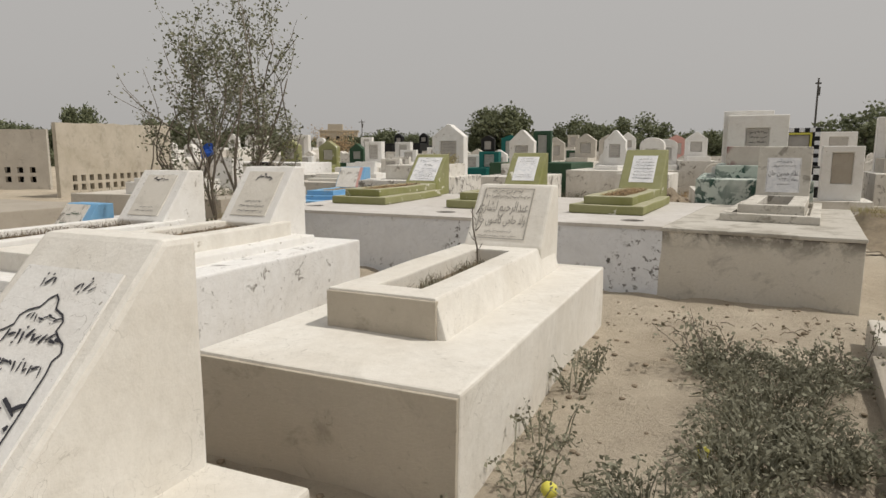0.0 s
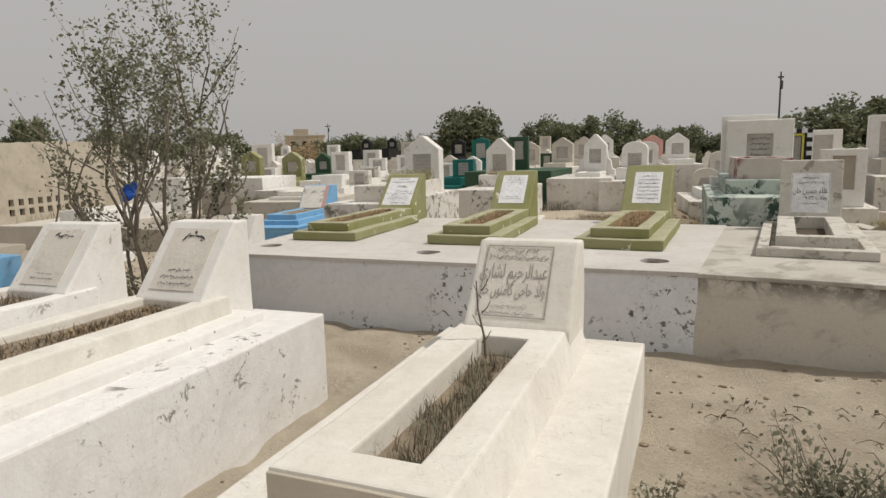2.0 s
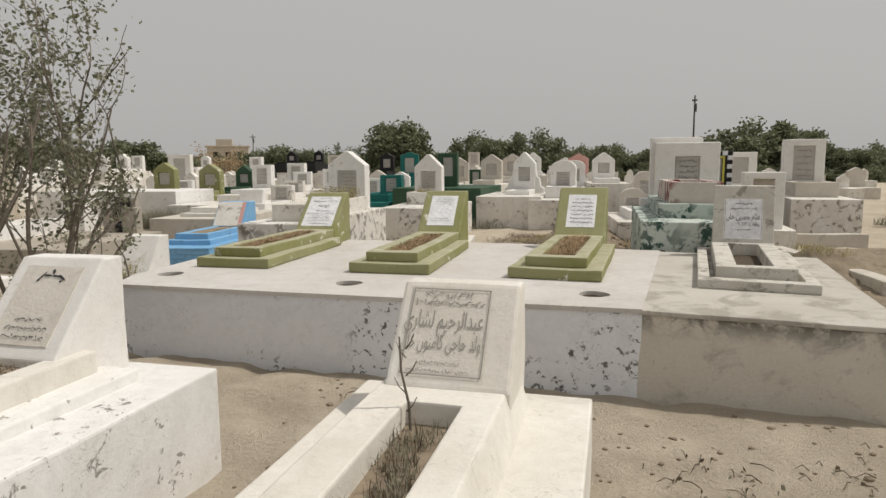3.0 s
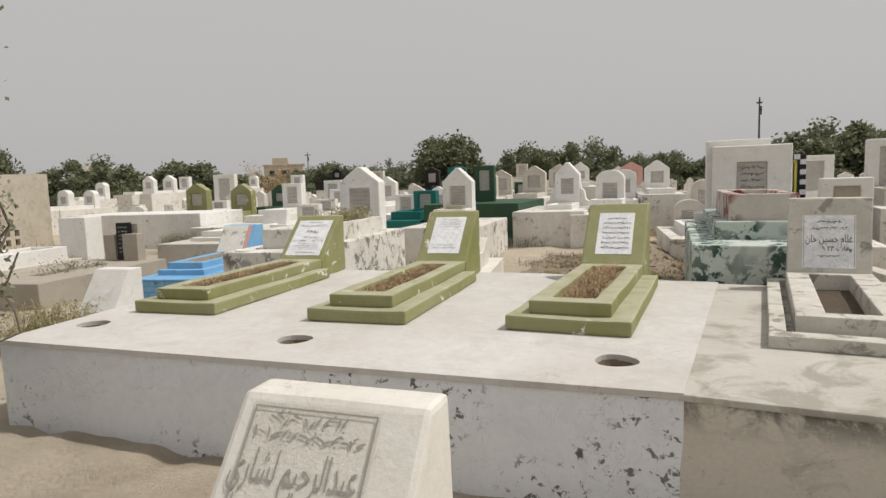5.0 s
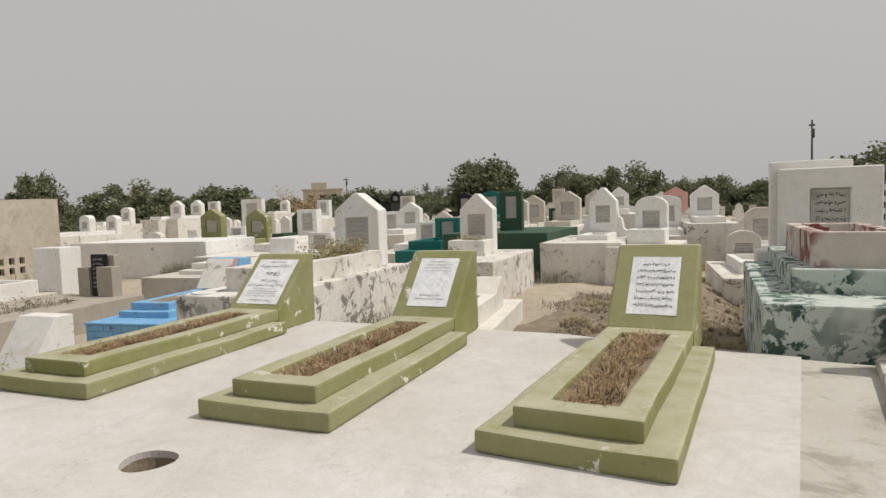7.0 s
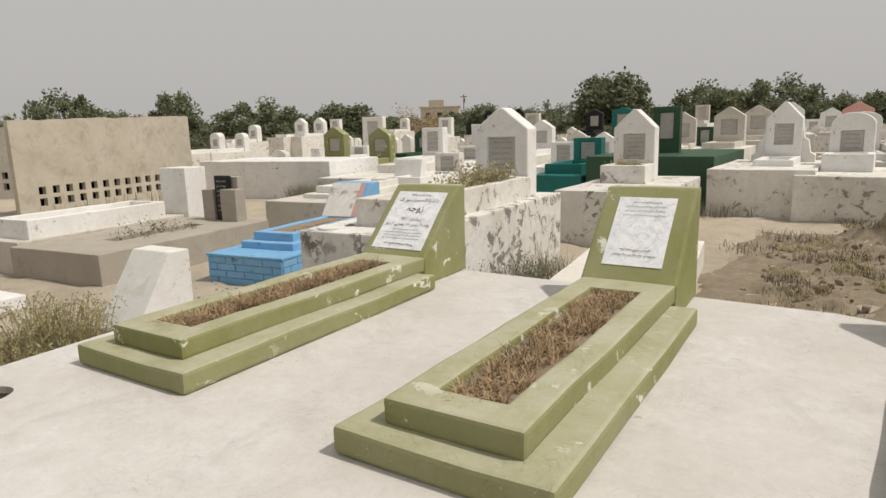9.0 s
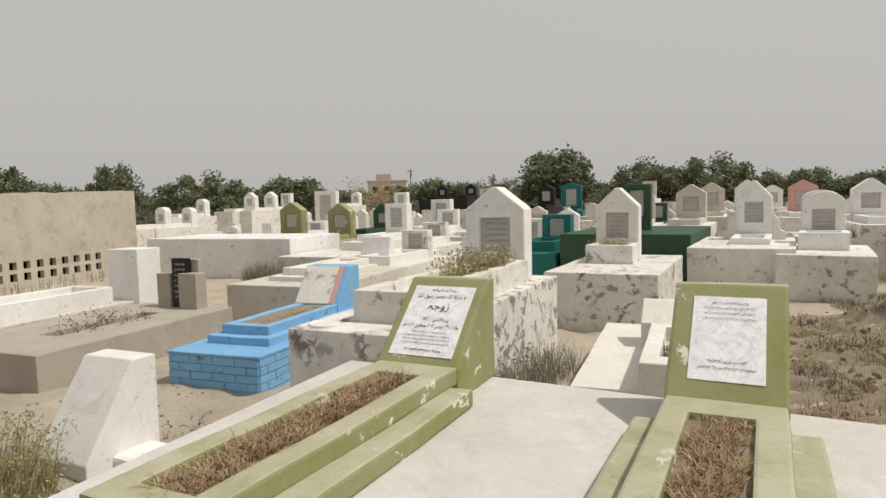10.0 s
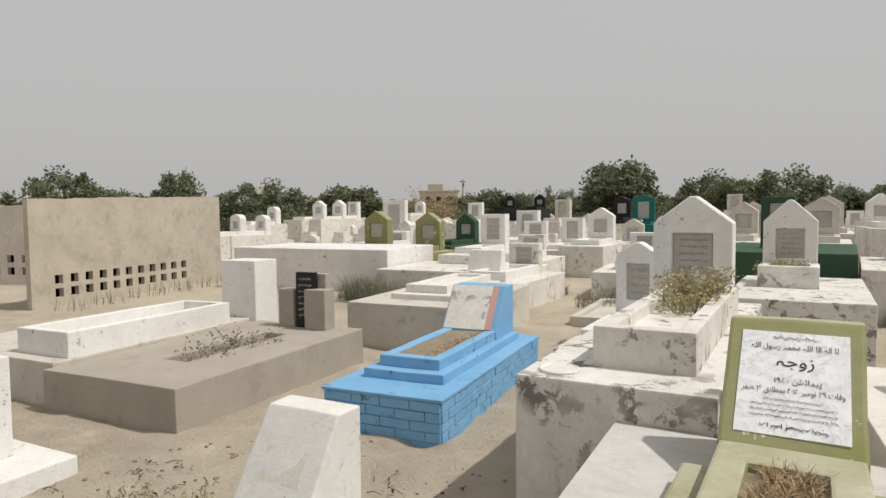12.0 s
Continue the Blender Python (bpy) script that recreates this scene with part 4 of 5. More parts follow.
# leaning white headstone standing in the sand
w1 = thing("leaning_headstone", -6.93, 9.21, 0, 5, "small white leaning headstone with worn lettering, set in sand", "headstone")
s = part("headstone", wedge(-0.42, 0.1, 0.0, 0.1, 0.42, 0.74, 0.62, -0.15), M["white"], w1)
part("plaster_foot", block(0.06, 0.36, 0.2, 0.56, -0.15, 0.08, 0.03, 0.02, 0.15), M["white"], w1, "rough plaster at its foot")
part("worn_inscription", panel(-0.16, 0.0, 0.1, 0.42, 0.74, 0.30, 0.45, 0.70, 0.002), M["cream"], s, "worn patch where lettering stood")

# blue brick grave
bl = thing("blue_grave", -7.78, 11.12, 0, 8.5, "bright blue painted brick grave with stepped kerb and leaning headstone", "grave")
part("plinth", block(-0.56, 0.56, 0.02, 2.85, -0.25, 0.335, 0.006, 0.004), M["blue"], bl)
part("cap", block(-0.575, 0.575, 0.0, 2.87, 0.325, 0.355, 0.008, 0.006), M["blue"], bl)
part("lower_step", block(-0.40, 0.40, 0.42, 2.6, 0.34, 0.44, 0.012, 0.006), M["blue"], bl)
part("kerb", ring(-0.31, 0.31, 0.55, 2.5, 0.43, 0.54, 0.11, 0.11, 0.11, 0.05), M["blue"], bl)
part("soil", block(-0.2, 0.2, 0.65, 2.1, 0.48, 0.525, 0, 0.015, 0.12), M["soil"], bl)
s = part("headstone", wedge(-0.33, 0.33, 2.0, 0.53, 2.35, 1.0, 2.6, 0.33), M["blue"], bl)
part("plaque", panel(-0.06, 2.0, 0.53, 2.35, 1.0, 0.5, 0.02, 0.98, 0.012), M["dirty"], s, "faded white plaque")
part("plaque_border", panel(0.22, 2.0, 0.53, 2.35, 1.0, 0.07, 0.02, 0.98, 0.014), M["pink"], s, "faded red border")

# low plinth grave with stepped kerb
eg = thing("plastered_grave", -9.62, 13.97, 0, 8, "plastered grave with stepped kerb on a chipped plinth", "grave")
part("plinth", block(-0.92, 0.9, 0, 2.9, -0.25, 0.59, 0.015, 0.01), M["grey"], eg)
part("lower_step", block(-0.48, 0.48, 0.5, 2.6, 0.58, 0.67, 0.01, 0.006), M["cream"], eg)
part("kerb", ring(-0.34, 0.34, 0.7, 2.5, 0.66, 0.79, 0.11, None, None, 0.05), M["cream"], eg)

# long pale plinth behind it
fg = thing("long_plinth", -15.27, 18.13, 0, 8, "long flaking white plinth carrying several graves", "plinth")
part("plinth", block(-2.6, 1.95, 0, 2.4, -0.25, 1.0, 0.02, 0.012), M["worn"], fg)
part("second_plinth", block(2.0, 5.2, -0.6, 1.8, -0.25, 0.62, 0.02, 0.012), M["dirty"], fg)


# ---- pierced boundary wall ----
def holed_wall(length, height, thick, cols, rows_z, hole_w, start, pitch, rise=0.0):
    bm = bmesh.new()
    xs = [0.0]
    for k in range(cols):
        xs += [start + k * pitch, start + k * pitch + hole_w]
    xs += [length * 0.9, length]
    zs = [-0.3]
    for a, b in rows_z:
        zs += [a, b]
    zs += [height * 0.75, height]
    cut = {}

    def v(i, j, y):
        key = (i, j, y)
        if key not in cut:
            top = noise.noise(Vector((xs[i] * 1.7, 3.0, 0))) * 0.05 + rise * xs[i] / length if j == len(zs) - 1 else 0
            cut[key] = bm.verts.new((xs[i], y, zs[j] + top))
        return cut[key]
    open_x = {2 * k + 1 for k in range(cols)}
    open_z = {1 + 2 * k for k in range(len(rows_z))}
    solid = {(i, j) for i in range(len(xs) - 1) for j in range(len(zs) - 1) if not (i in open_x and j in open_z)}
    for i, j in solid:
        bm.faces.new((v(i, j, 0), v(i + 1, j, 0), v(i + 1, j + 1, 0), v(i, j + 1, 0)))
        bm.faces.new((v(i, j + 1, thick), v(i + 1, j + 1, thick), v(i + 1, j, thick), v(i, j, thick)))
        for di, dj, a, b in ((-1, 0, (i, j), (i, j + 1)), (1, 0, (i + 1, j), (i + 1, j + 1)), (0, -1, (i, j), (i + 1, j)), (0, 1, (i, j + 1), (i + 1, j + 1))):
            if (i + di, j + dj) not in solid:
                bm.faces.new((v(*a, 0), v(*b, 0), v(*b, thick), v(*a, thick)))
    bmesh.ops.recalc_face_normals(bm, faces=bm.faces)
    return bm


bw = thing("boundary_wall", -18.15, 13.09, 0, 106.5, "earth-coloured plaster wall with two rows of square openings", "wall", kind="structure")
part("wall", holed_wall(6.1, 2.2, 0.12, 11, ((0.16, 0.35), (0.44, 0.63)), 0.2, 0.55, 0.385, 0.16), M["wallplaster"], bw)
# added sheet, its black paints the shade seen through the openings
part("wall_backing", block(0.4, 5.0, 0.25, 0.29, -0.1, 0.8, 0.004, 0), M["hole"], bw, "added near-black sheet painting the shade behind the openings")
bw2 = thing("boundary_wall", -22.55, 15.86, 0, 203, "pale plaster wall with two rows of square openings", "wall", kind="structure")
part("wall", holed_wall(10.5, 2.15, 0.12, 21, ((0.24, 0.45), (0.58, 0.79)), 0.22, 0.5, 0.46), M["grey"], bw2)
# same added black sheet, painted shade for the second wall's openings
part("wall_backing", block(0.3, 10.3, -0.20, -0.16, -0.1, 0.95, 0.004, 0), M["hole"], bw2, "added near-black sheet painting the shade behind the openings")

# ---- distance: trees, poles, houses ----
def far_tree(name, h, spread, n, seed, label, low=0.12):
    rnd = random.Random(seed)
    t = thing(name, 0, 0, 0, 0, label, "tree", "trees on the horizon")
    wood, crown = bmesh.new(), bmesh.new()
    tube(wood, [Vector((0, 0, -0.2)), Vector((0.1, 0, h * 0.25)), Vector((0, 0.1, h * 0.5))], h * 0.04, h * 0.02)
    lumps = []
    for _ in range(60):
        a = rnd.uniform(0, 6.283)
        q = spread * math.sqrt(rnd.random())
        z = h * rnd.uniform(low, 0.9) * (1 - 0.35 * (q / spread) ** 2)
        c = Vector((q * math.cos(a), q * math.sin(a), z))
        lumps.append((c, h * rnd.uniform(0.08, 0.17)))
        tube(wood, [Vector((0, 0, h * 0.2)), c * 0.5 + Vector((0, 0, h * 0.1)), c], h * 0.013, h * 0.005, 4)
    for k in range(n):
        c, r = lumps[k % len(lumps)]
        d = Vector((rnd.gauss(0, 1), rnd.gauss(0, 1), rnd.gauss(0, 0.8))).normalized() * r * rnd.uniform(0.35, 1.25)
        leaf(crown, c + d, h * 0.062 * rnd.uniform(0.5, 1.3), rnd)
    part("trunk", wood, M["bark"], t)
    part("crown", crown, M["farleaf"], t)
    return t


kinds = [far_tree("tree", 6.0, 3.4, 9000, 201, "haze-paled green spreading tree on the horizon"), far_tree("tree", 6.0, 4.4, 9000, 202, "low broad haze-paled tree on the horizon"), far_tree("tree", 6.0, 2.9, 9000, 203, "rounded dark tree on the horizon", 0.2), far_tree("tree", 4.0, 4.4, 9000, 204, "wide low thorny scrub on the horizon", 0.02)]
MARKED = [
    (-70.9, 39.8, 6.6, 4.9), (-65.6, 48.8, 6.8, 2.3), (-59.7, 56.4, 5.6, 5.2), (-52.9, 63.0, 5.2, 3.6), (-68.3, 44.6, 5.0, 2.9),
    (-26.7, 77.7, 7.7, 3.8), (-16.6, 80.1, 5.9, 4.2), (-9.7, 80.9, 6.1, 5.2), (-3.8, 81.1, 4.2, 2.6), (14.1, 77.1, 6.6, 5.9),
    (-15.1, 77.1, 5.6, 2.9), (-1.1, 78.6, 4.4, 2.3), (22.9, 74.7, 3.9, 3.0), (18.6, 76.0, 5.7, 2.9), (-38.8, 72.7, 5.0, 2.9), (4.3, 78.4, 3.9, 2.4),
]
rnd = random.Random(77)
for k, (x, y, h, half) in enumerate(MARKED):
    src, spread = ((kinds[0], 3.4), (kinds[1], 4.4), (kinds[2], 2.9))[1 if half > 4 else 2 if k % 2 else 0]
    t = copy_thing(src, pose(x, y, -0.1, 0, 0, k * 67))
    t.scale = (half / spread, half / spread, h / 5.8)
for ring_r, count, tall in ((80, 64, 0.5), (88, 48, 0.72), (98, 50, 0.9), (112, 50, 1.12)):
    for k in range(count):
        a = radians(55 + 108 * (k + rnd.uniform(-0.4, 0.4)) / count)
        r = ring_r * rnd.uniform(0.94, 1.06)
        src = kinds[3] if ring_r == 80 else kinds[rnd.choice((1, 3, 3, 0))]
        t = copy_thing(src, pose(r * math.cos(a), r * math.sin(a), -0.2, 0, 0, rnd.uniform(0, 360)))
        z = tall * rnd.uniform(0.62, 0.98) * (1.35 if src is kinds[3] else 0.85)
        t.scale = (1.1, 1.1, z)
for src, x, y, z in zip(kinds, (-46, -30, 8, -78), (80, 84, 86, 30), (0.8, 0.7, 0.7, 1.0)):
    src.matrix_basis = pose(x, y, -0.1, 0, 0, 40)
    src.scale = (1, 1, z)

# ---- poles and far houses ----
def pole(x, y, h, label, arm):
    p = thing("utility_pole", x, y, 0, 0, label, "pole")
    bm = bmesh.new()
    tube(bm, [Vector((0, 0, -0.3)), Vector((0.02, 0, h * 0.5)), Vector((0, 0, h))], h * 0.014, h * 0.009, 8)
    part("shaft", bm, M["pole"], p)
    if arm:
        part("cross_arm", block(-arm, arm, -0.06, 0.06, h * 0.93, h * 0.95, 0.01, 0), M["pole"], p)
        part("bracket", block(0.05, 0.3, -0.1, 0.1, h * 0.8, h * 0.9, 0.02, 0), M["pole"], p)


pole(10.4, 98, 11.3, "tall leaning utility pole beyond the graves", 0.35)
pole(-73, 121, 8.6, "dark utility pole by the far houses", 0.7)
pole(-98, 55, 7.5, "thin utility pole among far trees", 0.8)


def far_house(x, y, w, d, h, rz, label, mat):
    g = thing("house", x, y, 0, rz, label, "house")
    part("wall", block(-w / 2, w / 2, 0, d, -0.3, h, 0.03, 0), mat, g)
    part("roof", block(-w / 2 - 0.3, w / 2 + 0.3, -0.3, d + 0.3, h, h + 0.25, 0.03, 0), mat, g)
    for k in range(3):
        cx = (k - 1) * w * 0.3
        part("window", block(cx - 0.5, cx + 0.5, -0.06, 0.02, h * 0.66, h * 0.66 + 1.0, 0.01, 0), M["black"], g, "dark window opening")
    part("roof_room", block(-w * 0.3, w * 0.1, d * 0.3, d * 0.8, h + 0.25, h + 1.6, 0.03, 0), mat, g)


far_house(-76.4, 117, 8, 6, 6.0, 30, "two-storey plastered house behind far trees", M["house"])
far_house(-100, 92, 7, 6, 5.6, 45, "pale flat-roofed house behind far trees", M["grey"])

# ---- far small graves, past counting ----
rnd = random.Random(5)
for mat, n, label in ((M["dirty"], 150, "crowd of small whitewashed far graves"), (M["grey"], 70, "crowd of small weathered far graves")):
    bm = bmesh.new()
    for _ in range(n):
        a, r = radians(rnd.uniform(70, 135)), rnd.uniform(30, 66)
        x, y = r * math.cos(a) - 2, r * math.sin(a)
        w, l, h = rnd.uniform(0.5, 1.1), rnd.uniform(1.4, 2.2), rnd.uniform(0.25, 0.6)
        for x0, x1, y0, y1, z1 in ((x - w / 2, x + w / 2, y, y + l, h), (x - w * 0.36, x + w * 0.36, y + l * 0.82, y + l, h + rnd.uniform(0.35, 0.9))):
            vs = [bm.verts.new((px, py, pz)) for pz in (-0.2, z1) for px, py in ((x0, y0), (x1, y0), (x1, y1), (x0, y1))]
            gable = rnd.random() < 0.5 and z1 > 0.65
            if gable:
                a1, a2 = bm.verts.new(((x0 + x1) / 2, y0, z1 + 0.2)), bm.verts.new(((x0 + x1) / 2, y1, z1 + 0.2))
                for q in ((0, 1, 5, a1, 4), (2, 3, 7, a2, 6), (1, 2, 6, 5), (3, 0, 4, 7), (5, 6, a2, a1), (7, 4, a1, a2)):
                    bm.faces.new([vs[i] if isinstance(i, int) else i for i in q])
            else:
                for q in ((0, 1, 5, 4), (1, 2, 6, 5), (2, 3, 7, 6), (3, 0, 4, 7), (4, 5, 6, 7)):
                    bm.faces.new([vs[i] for i in q])
    tagged(part("far_graves", bm, mat), label, "graves", kind="stuff")

# ---- tombs past the stepped tomb ----
house_tomb("slab_grave", 4.02, 20.3, -4, (-0.7, 0.7, -2.6, 0.6, 0.9), (-0.45, 0.45, -1.6, -0.05, 1.25), (0.95, 2.31, 2.31, 0.35), (D, M["grey"], W, P), "broad white slab tombstone with steps before it", 71, 4, "flat")
house_tomb("slab_grave", 3.3, 24.7, 0, (-0.8, 0.8, -2.2, 0.6, 0.7), None, (1.04, 2.08, 2.08, 0.35), (D, W, W, P), "white square tombstone behind the checkered one", 72, 0, "flat")
house_tomb("slab_grave", 2.28, 16.4, -3, (-0.6, 0.6, -0.3, 1.2, 0.35), None, (0.78, 1.52, 1.52, 0.4), (D, W, W, M["cement"]), "low white niche tomb with weathered foot", 73, 0, "flat")
ck = thing("checkered_grave", 1.66, 19.2, 0, -3, "black and white checkered tombstone with a yellow frame", "grave")
part("plinth", block(-0.7, 0.7, -1.9, 0.5, -0.2, 1.05, 0.01, 0.006), M["black"], ck)
bm = niche_stone("flat", 0.95, 0.97, 0.97, 0.25, 0.5, 0.2, 0.8)
bmesh.ops.translate(bm, vec=(0, 0, 1.04), verts=bm.verts)
s_ = part("headstone", bm, M["black"], ck)
part("plaque", block(-0.24, 0.24, 0.04, 0.07, 1.25, 1.83, 0.004, 0), P, s_, "grey plaque")
for x0, x1, z0, z1 in ((-0.3, -0.25, 1.2, 1.88), (0.25, 0.3, 1.2, 1.88), (-0.3, 0.3, 1.84, 1.89)):
    part("frame_bar", block(x0, x1, -0.012, 0.01, z0, z1, 0.003, 0), M["yellow"], s_, "yellow painted frame bar")
for i in range(8):
    for j in range(9):
        x0, z0 = -0.475 + i * 0.119, 1.04 + j * 0.108
        if (i + j) % 2 == 0 and not (abs(x0 + 0.06) < 0.32 and 1.1 < z0 < 1.88):
            part("tile", block(x0, x0 + 0.119, -0.006, 0.004, z0, z0 + 0.108, 0.001, 0), M["marble"], s_)
for i in range(10):
    for j in range(3):
        if (i + j) % 2:
            part("tile", block(-0.7 + i * 0.14, -0.56 + i * 0.14, -1.908, -1.898, 0.6 + j * 0.14, 0.74 + j * 0.14, 0.001, 0), M["marble"], ck)

# ---- low graves just behind the platform ----
sa = thing("low_slab", -4.0, 11.75, 0, 8, "long low pale plastered slab behind the platform", "slab")
part("slab", block(-0.24, 0.98, 0, 2.75, -0.2, 0.3, 0.012, 0.008), M["cream"], sa)
sg = thing("small_grave", -3.455, 11.75, 0.3, 7, "small pale grave with a sunk planted pit and low headstone", "grave")
part("kerb", ring(-0.235, 0.235, 0, 1.75, -0.02, 0.25, 0.1, floor=0.14, hole=(-0.09, 0.06, 0.25, 1.45)), M["cream"], sg)
part("headstone", wedge(-0.34, 0.24, 1.62, 0.25, 1.98, 0.43, 2.08, -0.02), M["cream"], sg)
kf = thing("low_kerb_grave", -7.9, 16.8, 0, 6, "low plastered kerb grave with small plants", "grave")
part("kerb", ring(-0.42, 0.42, 0, 2.3, -0.2, 0.14, 0.12, None, None, 0.08), M["grey"], kf)
lw = thing("white_grave", -9.7, 7.0, 0, 6, "small whitewashed grave with upright headstone in the sand", "grave")
part("plinth", block(-0.75, 0.79, 0, 2.3, -0.2, 0.13, 0.012, 0.008), M["white"], lw)
part("headstone", block(-0.1, 0.37, 1.85, 2.1, 0.12, 0.86, 0.012, 0.006), M["white"], lw)
gs = thing("cement_slab", -11.6, 5.7, 0, 2, "broad bare grey cement grave slab", "slab")
part("slab", block(-2.8, 2.2, 0, 2.0, -0.2, 0.48, 0.015, 0.01), M["cement"], gs)
l3 = thing("blue_backed_grave", -7.15, 3.3, 0, 0, "low grave with blue painted leaning headstone and faded plaque", "grave")
part("plinth", block(-0.6, 0.5, -1.0, 2.6, -0.2, 0.12, 0.012, 0.008), M["dirty"], l3)
stone = part("headstone", wedge(-0.28, 0.27, 1.95, 0.12, 2.4, 0.71, 2.6, 0.0), M["blue"], l3)
part("plaque", panel(-0.06, 1.95, 0.12, 2.4, 0.71, 0.42, 0.04, 0.97, 0.012), M["dirty"], stone, "faded painted plaque")
slope_text(stone, -0.06, 1.95, 0.12, 2.4, 0.71, 0.34, 0.1, 0.9, 4, M["dark_green"], 27, 0.5, 0.013)
rk = thing("low_kerb", 0.76, 2.6, 0, -6, "low cement kerb with a rough broken edge", "kerb")
part("kerb", block(-0.12, 1.6, 0, 2.35, -0.2, 0.1, 0.02, 0.02), M["cement"], rk)
part("raised_slab", block(-0.1, 1.6, 2.36, 3.1, -0.2, 0.17, 0.02, 0.012), M["grey"], rk)

for x, y, w, l, rz, h in ((2.6, 11.2, 0.22, 3.6, 8, 0.2), (2.7, 16.8, 1.8, 0.2, 8, 0.22)):
    lk = thing("low_kerb", x, y, 0, rz, "low broken cement kerb edging bare earth", "kerb")
    part("kerb", block(0, w, 0, l, -0.2, h, 0.02, 0.02, 0.3), M["grey"], lk)

# ---- bricks of the blue grave ----
def brick_row(parent, n, length, z, h, along, fixed, offset, rnd, meshes):
    """One course on a face: bricks along x (front) or y (side), a little uneven."""
    pitch = length / n
    k = -offset
    while k < n - 0.01:
        a, b = max(k, 0) * pitch, min(k + 1, n) * pitch
        if b - a > 0.03:
            key = (round(b - a, 3), along)
            if key not in meshes:
                L = b - a - 0.008
                meshes[key] = block(0, L, 0, 0.03, 0, h, 0.005, 0) if along == "x" else block(0, 0.03, 0, L, 0, h, 0.005, 0)
                me2 = bpy.data.meshes.new("brick")
                meshes[key].to_mesh(me2)
                me2.materials.append(M["blue"])
                meshes[key] = me2
            o = new("brick", meshes[key])
            o.parent = parent
            d = rnd.uniform(-0.005, 0.004)
            o.matrix_basis = pose(-0.56 + a + 0.004, fixed - 0.012 + d, z, 0, 0, rnd.uniform(-0.6, 0.6)) if along == "x" else pose(fixed - 0.018 + d, 0.02 + a + 0.004, z, 0, 0, rnd.uniform(-0.3, 0.3))
        k += 1


rnd = random.Random(8)
shared = {}
blue_plinth = [o for o in bl.children if o.name.startswith("plinth")][0]
for c in range(5):
    brick_row(blue_plinth, 4, 1.12, -0.09 + c * 0.084, 0.076, "x", 0.02, 0.5 * (c % 2), rnd, shared)
    brick_row(blue_plinth, 11, 2.8, -0.09 + c * 0.084, 0.076, "y", 0.56, 0.5 * (c % 2), rnd, shared)


# ---- plants ----
def bush(name, x, y, z, stems, length, depth, size, per, seed, label, mat, spread=0.5, r=0.02, lift=1.0, bound=9.0):
    rnd = random.Random(seed)
    t = thing(name, x, y, z, 0, label, "bush")
    wood, leaves = bmesh.new(), bmesh.new()
    for k in range(stems):
        a = 6.283 * k / stems + rnd.uniform(-0.3, 0.3)
        d = Vector((math.cos(a) * spread, math.sin(a) * spread, lift)).normalized()
        branch(wood, leaves, Vector((math.cos(a) * 0.06, math.sin(a) * 0.06, -0.05)), d, length * rnd.uniform(0.75, 1.15), r, depth, rnd, size, per, 0.25, bound)
    part("stem", wood, M["bark"], t)
    part("foliage", leaves, mat, t)
    return t


rnd = random.Random(301)
tree = thing("thorn_bush", -5.2, 6.02, 0, 0, "tall dusty thorn bush with many stems and small sparse leaves", "bush")
wood, leaves = bmesh.new(), bmesh.new()
for k in range(10):
    a = 6.283 * k / 10 + rnd.uniform(-0.25, 0.25)
    d = Vector((math.cos(a) * 0.38, math.sin(a) * 0.38, 1.0)).normalized()
    branch(wood, leaves, Vector((math.cos(a) * 0.09, math.sin(a) * 0.09, -0.05)), d, rnd.uniform(1.4, 1.8), 0.023, 3, rnd, 0.041, 27, 0.25, 0.74)
for k in range(26):
    a, z = rnd.uniform(0, 6.283), rnd.uniform(0.25, 1.5)
    r = 0.16 + 0.2 * z
    branch(wood, leaves, Vector((math.cos(a) * r, math.sin(a) * r, z)), Vector((math.cos(a), math.sin(a), 0.5)).normalized(), 0.34, 0.007, 1, rnd, 0.04, 9, 0.2, 0.95)
for p, d, length in (((-0.3, -0.24, 1.5), (-0.62, -0.5, 0.5), 0.85), ((0.3, 0.25, 2.0), (0.32, 0.28, 0.85), 0.75), ((-0.2, -0.15, 1.95), (-0.15, -0.12, 0.95), 0.7)):
    branch(wood, leaves, Vector(p), Vector(d).normalized(), length, 0.010, 1, rnd, 0.04, 12, 0.35, 3.0)
part("stem", wood, M["bark"], tree)
part("foliage", leaves, M["leaf"], tree)
bag = bmesh.new()
bmesh.ops.create_icosphere(bag, subdivisions=3, radius=0.07)
rough_up(bag, 0.05, 16.0, 2.0)
ob = part("plastic_bag", bag, M["bluecloth"])
ob.matrix_basis = pose(-5.12, 5.68, 1.34)
tagged(ob, "crumpled blue plastic bag caught in the thorn bush", "bag")


